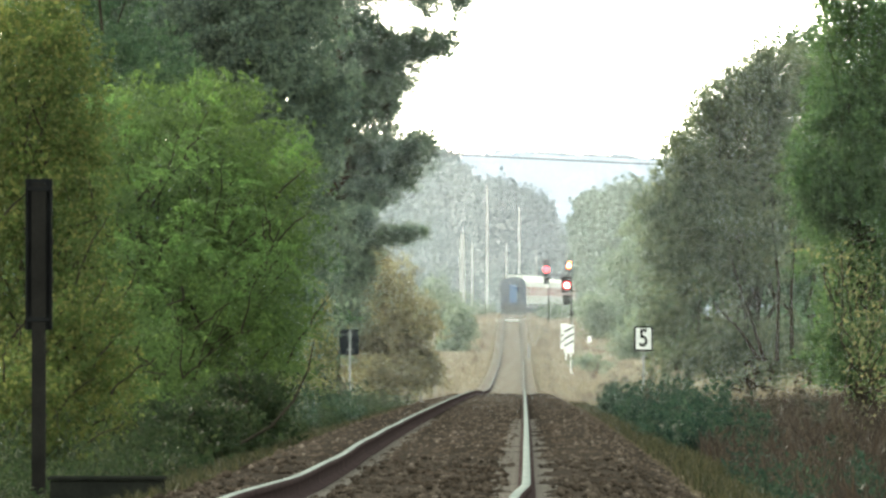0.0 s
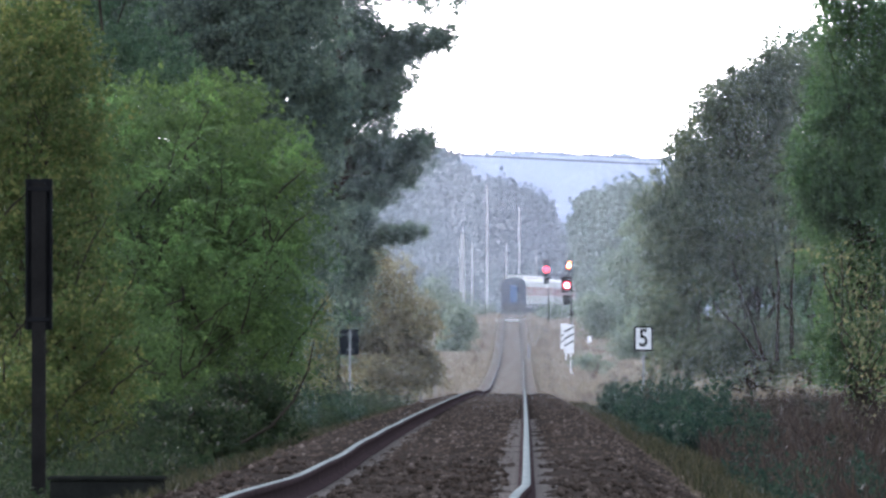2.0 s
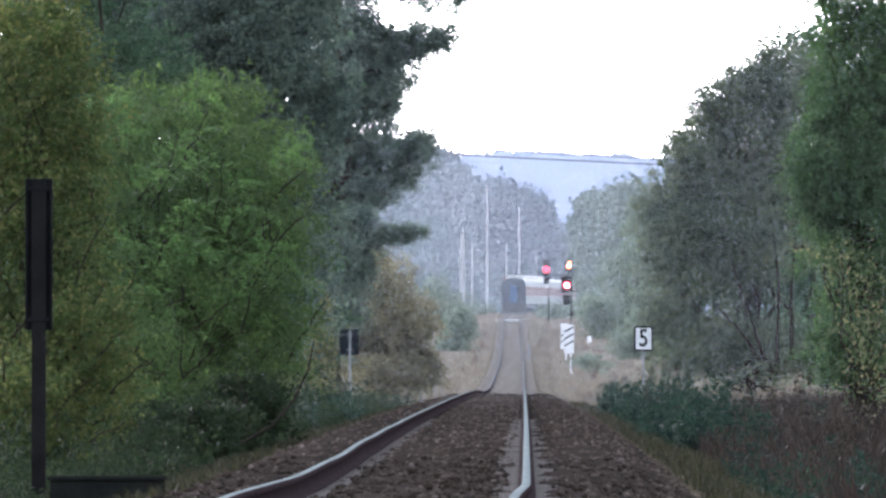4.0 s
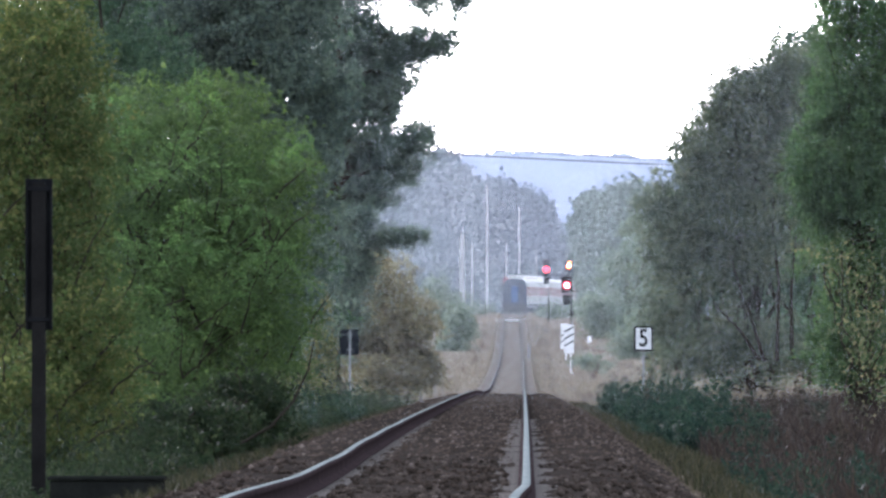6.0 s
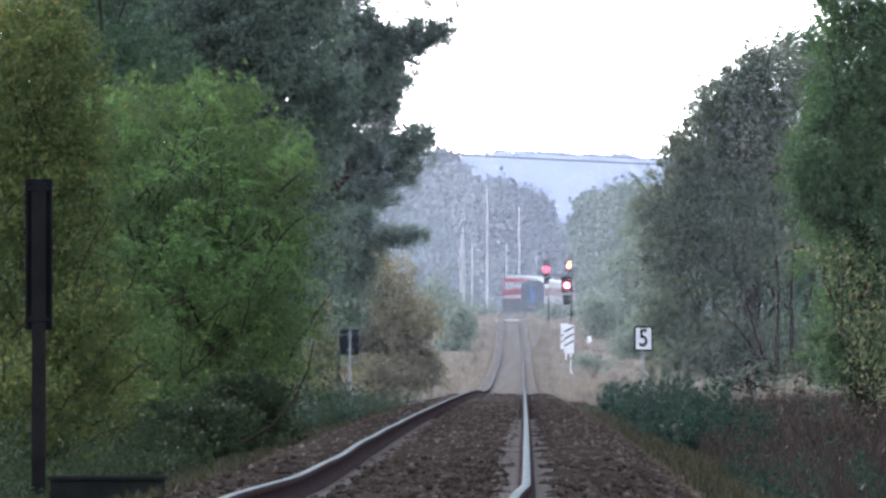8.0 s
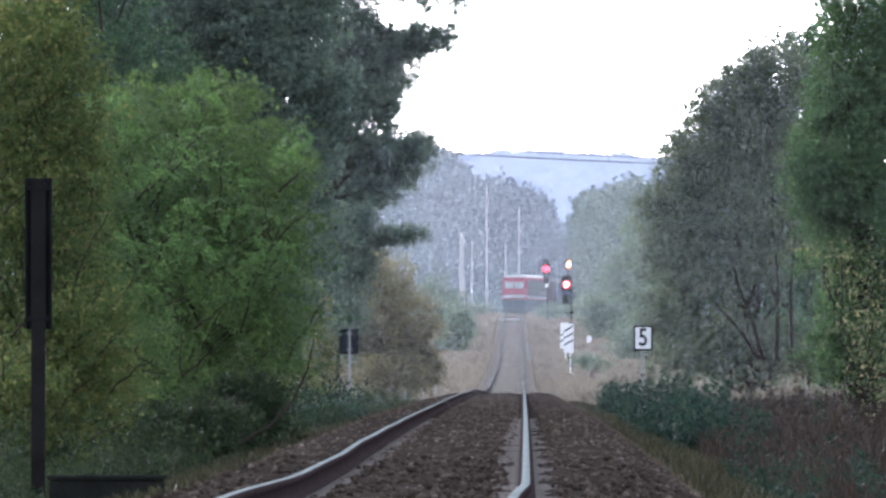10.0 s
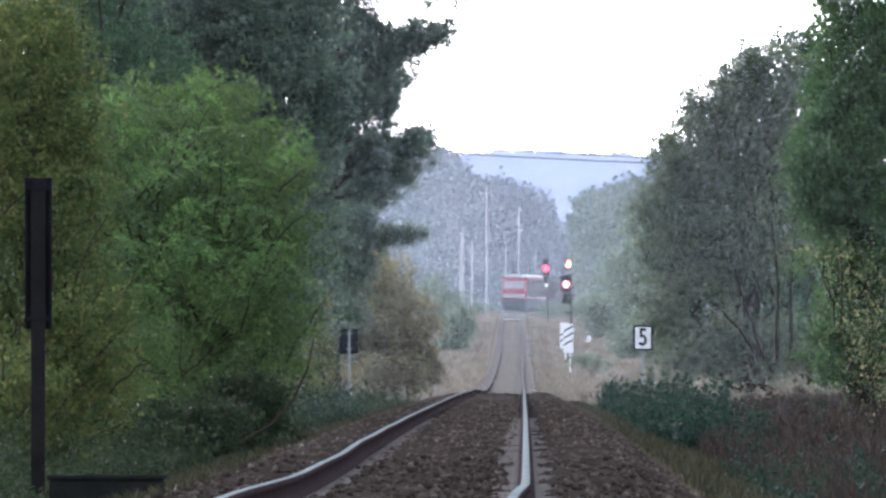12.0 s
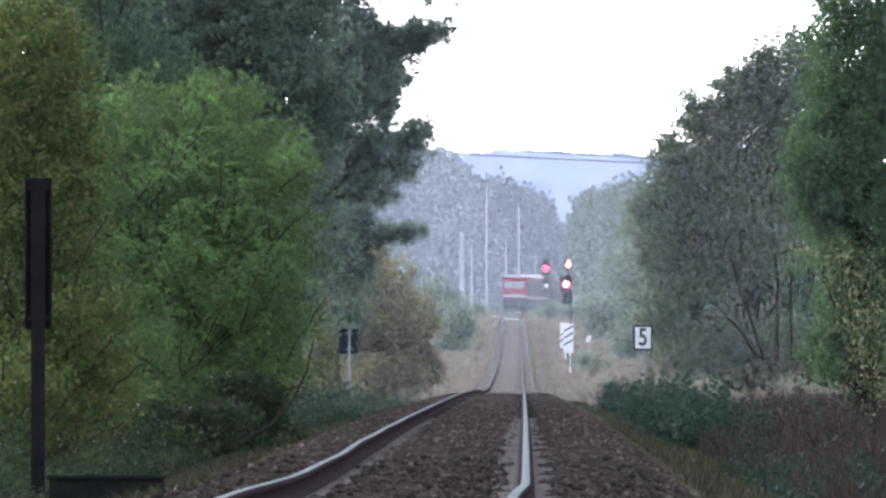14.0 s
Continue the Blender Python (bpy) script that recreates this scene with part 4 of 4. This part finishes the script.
# ---- second track beyond the turnout, and the curve ----
curve_track = thing("curved_track", (0, 0, 0), "two curved tracks beyond the turnout", "railway track", kind="structure")
for side in (-0.75, 0.75):
    pts = []
    for u in np.arange(1290, 1640, 6):
        q, a = on_line(u, side)
        pts.append((q.x, q.y, q.z, a))
    rail(pts, curve_track)
    pts = []
    for u in np.arange(1236, 1640, 6):
        q, a = on_line(u, second_side(u) + side)
        pts.append((q.x, q.y, q.z, a))
    rail(pts, curve_track)


# ---- trains ----
def bogie(y, parent, width=2.3):
    b = part("bogie", boxed(-width / 2, width / 2, y - 1.7, y + 1.7, .35, .85, .06), "under", parent)
    for dy in (-1.2, 1.2):
        for sx in (-.72, .72):
            part("wheel", rodded((sx - .07, y + dy, .46), (sx + .07, y + dy, .46), .46, sides=18), "under", b)
    return b


def rounded(w, h0, h1, crown, k=8):
    """Cross-section of a carriage: straight sides and an arched roof."""
    out = [(-w, h0), (w, h0), (w, h1)]
    for i in range(1, k):
        a = math.pi * i / k
        out.append((w * math.cos(a) * (1 if abs(math.cos(a)) < .9 else .99), h1 + crown * math.sin(a) ** .8))
    return out + [(-w, h1)]


def coach(label, length=26.4):
    ob = thing("passenger_coach", (0, 0, 0), label, "railway coach", "coaches of the leaving train")
    hl = length / 2
    part("body", boxed(-1.41, 1.41, -hl + .1, hl - .1, 1.0, 3.05, .04), "train_grey", ob, "light grey sides")
    part("window_band", boxed(-1.418, 1.418, -hl + .5, hl - .5, 2.0, 2.95, .01), "coach_red", ob, "dull red window band")
    part("roof", prism(bmesh.new(), rounded(1.41, 3.052, 3.12, .93), -hl + .1, hl - .1), "roof_grey", ob, "pale grey roof")
    part("skirt", boxed(-1.3, 1.3, -hl + 1, hl - 1, .55, .998, .03), "under", ob)
    for e in (-1, 1):
        end = part("end_wall", prism(bmesh.new(), rounded(1.38, .95, 3.1, .85), e * (hl - .099), e * (hl - .02)), "coach_blue", ob, "dark blue end wall")
        part("gangway", boxed(-.62, .62, min(e * hl - .02, e * (hl + .25)), max(e * hl - .02, e * (hl + .25)), 1.1, 3.3, .06), "under", end, "dark rubber gangway")
        part("gangway_door", boxed(-.42, .42, min(e * (hl + .251), e * (hl + .27)), max(e * (hl + .251), e * (hl + .27)), 1.2, 3.15, .01), "door_blue", end, "blue end door")
        for sx in (-.88, .88):
            part("buffer", rodded((sx, e * hl, 1.05), (sx, e * (hl + .55), 1.05), .11, .2), "under", ob)
        bogie(e * 9.5, ob)
    for s in (-1, 1):
        for i in range(11):
            y = -10.5 + 2.1 * i
            part("window", boxed(min(s * 1.419, s * 1.43), max(s * 1.419, s * 1.43), y - .65, y + .65, 2.05, 2.85, .005), "glass", ob)
    return ob


coaches = [coach("grey and red passenger coach with a dark blue end wall")]
for i in range(1, 6):
    coaches.append(copy_thing(coaches[0], Matrix()))

q, a = on_line(1350, -4.0)
SIDE_ANGLE = -math.degrees(a)
loco = thing("diesel_locomotive", q, "red diesel locomotive with white front stripe and pale roof", "locomotive", rz=SIDE_ANGLE)
L = 20.6
nose = [(0.0, 1.6), (0.0, 2.6), (0.28, 3.85), (0.8, 4.22), (L - .8, 4.22), (L - .28, 3.85), (L, 2.6), (L, 1.6)]
bm = bmesh.new()
va = [bm.verts.new((-1.45, y, z)) for y, z in nose]
vb = [bm.verts.new((1.45, y, z)) for y, z in nose]
bm.faces.new(va), bm.faces.new(vb[::-1])
for i in range(len(nose)):
    j = (i + 1) % len(nose)
    bm.faces.new((va[j], va[i], vb[i], vb[j]))
bmesh.ops.recalc_face_normals(bm, faces=bm.faces)
bmesh.ops.bevel(bm, geom=list(bm.edges), offset=.09, segments=3, affect='EDGES')
part("body", bm, "train_red", loco, "red body")
part("roof", prism(bmesh.new(), rounded(1.22, 4.222, 4.27, .32), .55, L - .55), "roof_grey", loco, "pale grey roof")
part("stripe", boxed(-1.3, 1.3, -.03, -.005, 1.8, 2.15, .008), "train_grey", loco, "white front stripe")
part("side_wall", boxed(1.452, 1.462, .9, L - .9, 1.7, 3.95, .004), "brown", loco, "dark purple-brown panel over the right side")
part("side_stripe", boxed(1.463, 1.475, 1.0, L - 1.0, 1.75, 1.9, .004), "train_grey", loco)
turn = Matrix.Translation((0, .14, 3.28)) @ Euler((radians(-12.6), 0, 0)).to_matrix().to_4x4()
for sx in (-.62, .62):
    part("windscreen", boxed(sx - .55, sx + .55, -.04, .03, -.42, .42, .01, turn=turn), "cab_glass", loco, "cab windscreen")
part("buffer_beam", boxed(-1.47, 1.47, -.12, .3, .7, 1.59, .04), "under", loco)
part("snow_plough", boxed(-1.25, 1.25, -.1, .3, .15, .6, .04), "under", loco)
part("underframe", boxed(-1.42, 1.42, .35, L - .35, .55, 1.59, .03), "under", loco)
for sx in (-.88, .88):
    part("buffer", rodded((sx, -.13, 1.02), (sx, -.65, 1.02), .12, .23), "under", loco)
    lamp_disc("headlight", sx * 1.2, -.02, 1.45, .11, "white", loco, "unlit headlight")
for y in (4, L - 4):
    bogie(y, loco, 2.5)


def wagon(u0, length, body, roof, name, label):
    q, a = on_line(u0 + length / 2, -4.0)
    ob = thing(name, q, label, "railway wagon", "wagons behind the locomotive", rz=-math.degrees(a))
    hl = length / 2
    part("body", boxed(-1.42, 1.42, -hl, hl, 1.05, 3.3, .04), body, ob)
    part("roof", prism(bmesh.new(), rounded(1.42, 3.302, 3.38, .75), -hl, hl), roof, ob)
    for i in range(9):
        y = -hl + length * (i + .5) / 9
        part("roof_rib", prism(bmesh.new(), rounded(1.44, 3.3, 3.39, .78), y - .06, y + .06), roof, ob)
    part("frame", boxed(-1.3, 1.3, -hl + .3, hl - .3, .6, 1.04, .02), "under", ob)
    for e in (-1, 1):
        bogie(e * (hl - 3), ob)
        for sx in (-.88, .88):
            part("buffer", rodded((sx, e * hl, 1.04), (sx, e * (hl + .5), 1.04), .11, .2), "under", ob)
    return ob


wagon(1372.2, 14, "brown", "brown", "goods_wagon", "dark brown covered goods wagon behind the locomotive")
wagon(1387.6, 26, "train_grey", "roof_grey", "passenger_coach", "pale grey coach behind the brown goods wagon")
wagon(1415.0, 26, "train_grey", "roof_grey", "passenger_coach", "pale grey coach behind the brown goods wagon")


# ---- masts and wires ----
def mast(x, y, z_top, arm, r=0.13):
    gz = float(ground_z(x, y))
    ob = thing("catenary_mast", (x, y, gz), "pale concrete catenary mast with a bracket arm", "mast", "catenary masts")
    h = z_top - gz
    part("pole", rodded((0, 0, 0), (0, 0, h), r * 1.35, r * .8), "mast_concrete", ob)
    bm = rodded((0, 0, h - 3.2), (arm, 0, h - 2.4), .04)
    rod(bm, (0, 0, h - 1.6), (arm, 0, h - 2.4), .03)
    rod(bm, (arm * .9, 0, h - 2.4), (arm * 1.05, 0, h - 3.6), .03)
    part("bracket_arm", bm, "galv", ob)
    return ob


mast(-4.70, 1420, 23.38, 2.4)
mast(-0.67, 1480, 21.52, -2.4)
mast(-7.61, 1380, 16.79, 2.0, .32)
mast(-6.64, 1440, 16.34, 2.0)
mast(-2.50, 1560, 17.64, -2.0)

line = thing("power_line", (0, 1250, 0), "two dark overhead wires crossing high over the railway", "power line")
for a, c in (((-25.6, 0, 25.92), (20.8, 0, 23.29)), ((-25.6, 0, 25.11), (20.8, 0, 22.73))):
    u = np.linspace(0, 1, 24)[:, None]
    np_mesh("wire", *tube(np.array(a) * (1 - u) + np.array(c) * u - np.array([0, 0, 0.5]) * u * (1 - u), np.full(24, .09)), "wire", line)
for x, h in ((-25.56, 25.99), (20.80, 23.67)):
    part("pole", rodded((x, 0, float(ground_z(x, 1250))), (x, 0, h), .18, .12), "post_dark", line)

# ---- small posts along the line ----
def stake(x, y, z_top, r, material, label, name="marker_post", lean=0.0):
    gz = float(ground_z(x, y))
    ob = thing(name, (x, y, gz), label, "post")
    part("post", rodded((0, 0, 0), (lean, 0, z_top - gz), r), material, ob)
    part("cap", rodded((lean, 0, z_top - gz), (lean, 0, z_top - gz + .05), r * 1.1), material, ob)
    return ob


stake(-4.29, 470, 0.52, .045, "galv", "short pale marker post in the grass")
stake(-4.78, 900, 2.53, .08, "white", "leaning white marker post", lean=.25)
stake(0.30, 760, 2.01, .09, "galv", "short grey post beside the rail")
stake(5.22, 905, 2.95, .17, "white", "short white marker stone in the grass")
stake(1.58, 1500, 16.09, .10, "galv", "far grey signal post beyond the train", "signal_post")
frame_ob = thing("barrier_frame", (-3.96, 520, float(ground_z(-3.96, 520))), "low grey tubular frame on the bank", "frame")
hz = 0.42 - float(ground_z(-3.96, 520))
for sx in (-.16, .16):
    part("leg", rodded((sx, 0, 0), (sx, 0, hz), .02), "galv", frame_ob)
part("rail_bar", rodded((-.2, 0, hz), (.2, 0, hz), .025), "galv", frame_ob)

# ---- far woods and hills ----
def woods(name, specs, y, depth, k, size, label, material="woods_far"):
    """A distant wood: many leaf clumps in crowns of uneven height, one joined mass."""
    bl = [(x, y + rng.uniform(0, depth), z, rx, 6.0, rz * 0.95) for x, z, rx, rz in specs]
    c = clump_centres(bl, k, 0.4)[0]
    pos = np.repeat(c, 26, axis=0) + np.clip(rng.normal(size=(len(c) * 26, 3)), -1.6, 1.6) * size * 0.9
    v, fc = leaf_quads(pos, size, size * .7, 0)
    return tagged(np_mesh(name, v, fc, material), label, "woods", "", "stuff")


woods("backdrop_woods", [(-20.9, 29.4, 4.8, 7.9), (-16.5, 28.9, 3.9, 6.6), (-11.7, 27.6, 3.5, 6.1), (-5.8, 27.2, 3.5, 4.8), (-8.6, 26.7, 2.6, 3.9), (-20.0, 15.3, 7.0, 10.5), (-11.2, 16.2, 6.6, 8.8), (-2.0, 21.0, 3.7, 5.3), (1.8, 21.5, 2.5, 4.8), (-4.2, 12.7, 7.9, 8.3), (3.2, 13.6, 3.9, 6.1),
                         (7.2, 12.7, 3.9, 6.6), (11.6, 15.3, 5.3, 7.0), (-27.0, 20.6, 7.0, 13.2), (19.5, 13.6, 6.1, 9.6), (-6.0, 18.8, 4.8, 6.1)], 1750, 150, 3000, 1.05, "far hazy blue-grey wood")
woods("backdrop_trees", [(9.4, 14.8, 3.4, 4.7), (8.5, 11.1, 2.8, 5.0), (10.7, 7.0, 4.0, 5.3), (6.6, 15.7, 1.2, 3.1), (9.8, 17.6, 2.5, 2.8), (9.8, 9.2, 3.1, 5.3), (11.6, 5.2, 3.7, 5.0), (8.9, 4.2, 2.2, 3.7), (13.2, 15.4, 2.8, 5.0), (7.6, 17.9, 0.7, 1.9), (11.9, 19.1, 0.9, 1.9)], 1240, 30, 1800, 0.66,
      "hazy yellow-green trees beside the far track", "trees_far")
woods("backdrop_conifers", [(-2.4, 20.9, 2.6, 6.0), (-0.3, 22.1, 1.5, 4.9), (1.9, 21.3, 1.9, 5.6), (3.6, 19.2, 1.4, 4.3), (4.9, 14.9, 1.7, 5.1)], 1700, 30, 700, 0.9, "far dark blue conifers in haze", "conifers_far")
woods("backdrop_shrubs", [(-4.8, 8.8, 1.6, 1.9), (-6.9, 9.5, 2.2, 3.0), (-9.6, 10.2, 2.5, 3.6), (5.2, 8.4, 2.2, 1.7), (2.7, 8.0, 1.4, 1.0), (-12.1, 8.4, 2.9, 3.6)], 1440, 40, 700, 0.8, "hazy lilac-grey scrub beyond the trains")
xs = np.concatenate([np.linspace(-500, -190, 40), np.linspace(-185, 160, 900), np.linspace(165, 500, 40)])
hy = np.array([4300, 4500, 4700, 4800])


def hill_z(x, y):
    top = 88.9 - 0.025 * x + 0.5 * np.sin(x / 60) + 0.8 * np.sin(x / 17 + 1) + 0.7 * np.sin(x / 5.0) * np.sin(x / 31.0) + 0.6 * np.sin(x / 2.3 + 2) * np.sin(x / 19.0) + 0.9 * np.abs(np.sin(x * 0.71) * np.sin(x * 0.173 + 1)) + 0.5 * np.sin(x * 2.3) * np.sin(x * 0.31)
    return np.where(y < 4400, -5, np.where(y < 4600, top * .7, np.where(y < 4750, top, top * .9)))


sheet("backdrop_hills", xs, hy, hill_z, "hills", None, "structure", "far wooded ridge on the horizon, blue haze put into its glow", "hills")


# ---- haze over the line, built of thin pale strips ----
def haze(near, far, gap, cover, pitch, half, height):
    """Fine straight strips standing in for haze, curtain after curtain; each curtain covers a small share of the air.
    """
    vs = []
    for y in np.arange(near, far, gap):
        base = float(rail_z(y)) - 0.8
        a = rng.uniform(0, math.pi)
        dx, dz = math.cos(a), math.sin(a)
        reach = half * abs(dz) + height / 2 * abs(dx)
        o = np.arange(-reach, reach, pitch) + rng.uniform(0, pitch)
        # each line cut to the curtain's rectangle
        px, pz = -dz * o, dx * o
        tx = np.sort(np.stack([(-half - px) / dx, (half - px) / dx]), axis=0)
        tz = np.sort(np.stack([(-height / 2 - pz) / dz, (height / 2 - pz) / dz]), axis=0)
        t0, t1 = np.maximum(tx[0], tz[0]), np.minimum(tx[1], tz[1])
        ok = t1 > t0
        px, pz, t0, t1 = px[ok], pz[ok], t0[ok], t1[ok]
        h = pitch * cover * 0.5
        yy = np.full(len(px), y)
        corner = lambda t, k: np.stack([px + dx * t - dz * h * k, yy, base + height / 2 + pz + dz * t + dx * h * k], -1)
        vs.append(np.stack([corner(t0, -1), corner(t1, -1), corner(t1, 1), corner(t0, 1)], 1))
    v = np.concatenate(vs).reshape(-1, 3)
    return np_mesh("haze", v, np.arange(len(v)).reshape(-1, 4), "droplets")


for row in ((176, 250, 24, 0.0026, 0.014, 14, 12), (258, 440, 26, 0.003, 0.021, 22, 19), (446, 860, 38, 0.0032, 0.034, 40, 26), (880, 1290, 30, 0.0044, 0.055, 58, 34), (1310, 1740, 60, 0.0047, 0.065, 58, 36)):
    tagged(haze(*row), "thin bluish strips standing in for haze over the railway", "haze", "", "stuff")


# ---- what moves ----
TIMES = (0, 0.5, 1, 1.5, 2, 2.5, 3, 3.6, 4.3, 5, 5.5, 6, 6.5, 7, 7.5, 8, 8.7, 9.4, 10, 10.5, 11, 11.5, 12, 12.5, 13, 13.5, 14)
# centimetres of sway to the right, or of rise, at TIMES
SWAY_SIDE = (0, 6, 8, 15, 15, 8, -12, -8, 10, 22, 30, 40, 40, 38, 14, -2, -4, 2, 4, 4, 2, -19, -40, -57, -61, -44, -42)
SWAY_TOP = (-8, 0, 16, 30, 22, 0, -14, -6, 16, 36, 45, 50, 34, 16, -14, -38, -40, -34, -28, -22, -28, -55, -50, -24, -20, -8, -6)
SWAY_LOW = (4, 12, 8, 6, 4, -8, -16, -10, 0, 4, 4, 6, 14, 14, 2, -8, 2, 8, 10, 10, 4, -4, -8, -20, -22, -22, -16)
BOB_MID = (-10, -14, -16, -12, 0, 8, 4, -8, -4, 10, 14, 20, 4, -24, 6, 16, 4, -10, -12, -4, 2, 12, 4, -14, -30, 6, 34)
BOB_LOW = (2, 0, 2, 5, 4, -2, 9, 0, 4, -4, -5, -12, -1, 10, -1, -9, 2, 6, -6, -18, 0, 0, -5, 7, 10, 5, 5)
BOB_TOP = (-10, -12, -10, 0, 5, 10, -6, 6, 0, -8, -6, -10, -4, -6, -12, 24, 10, -6, 4, 12, -4, -14, 18, -4, 4, 16, 24)


def sway(piece, height, cm, scale=1.0, lag=0.0):
    """A crown leans about its foot; height is where the given sway holds."""
    walk(piece, [(t, pose(0, 0, 0, 0, math.degrees(c * scale * 0.01 / height), 0)) for t, c in zip(TIMES, cm)])


def bob(piece, root, reach, cm, scale=1.0):
    """A bough rises and falls about its root on the trunk."""
    walk(piece, [(t, Matrix.Translation(root) @ pose(0, 0, 0, 0, -math.degrees(c * scale * 0.01 / reach), 0) @ Matrix.Translation(-Vector(root))) for t, c in zip(TIMES, cm)])


def motions():
    speed, t_curve = 16.0, 5.2
    for i, ob in enumerate(coaches):
        rows = []
        for j in range(29):
            t = j * 0.5
            u = CURVE + speed * (t - t_curve) + 13.5 + 27.0 * i
            (p0, _), (p1, _) = on_line(u - 9.5), on_line(u + 9.5)
            d = p1 - p0
            c = (p0 + p1) / 2
            rows.append((t, pose(*c, math.degrees(math.atan2(d.z, d.xy.length)), 0, -math.degrees(math.atan2(d.x, d.y)))))
        walk(ob, rows)
    crowns = {ob: [p for p in ob.children if p.name.startswith("crown")] for ob in (willow, bright, robinia, yellow_bush)}
    for piece, height, cm, scale in zip(crowns[willow], (11, 9.3, 6.5, 12, 8), (SWAY_TOP, SWAY_SIDE, SWAY_LOW, SWAY_TOP, SWAY_LOW), (0.35, 1, 1, 1, 0.4)):
        sway(piece, height, cm, scale)
    for piece, scale in zip(crowns[bright], (0.25, 0.3, 0.15)):
        sway(piece, 8, SWAY_LOW, scale)
    for piece, cm in zip(crowns[robinia], (SWAY_TOP, SWAY_LOW, BOB_LOW)):
        sway(piece, 4.5, cm, 0.12)
    for piece, cm in zip(crowns[yellow_bush], (SWAY_SIDE, BOB_LOW)):
        sway(piece, 3.5, cm, 0.08)
    for i, piece in enumerate(boughs):
        cm, scale = ((BOB_MID, 1), (BOB_MID, 0.7), (BOB_LOW, 1), (BOB_LOW, 0.8), (SWAY_SIDE, -0.3), (BOB_TOP, 0.6), (BOB_TOP, 1), (BOB_TOP, 0.8), (SWAY_SIDE, -0.3), (BOB_LOW, 0.5), (BOB_TOP, 1), (BOB_MID, 0.5), (BOB_TOP, 0.5), (BOB_LOW, 0.5), (BOB_LOW, 0.5))[i]
        bob(piece, roots[i], 3.0, cm, scale)


motions()
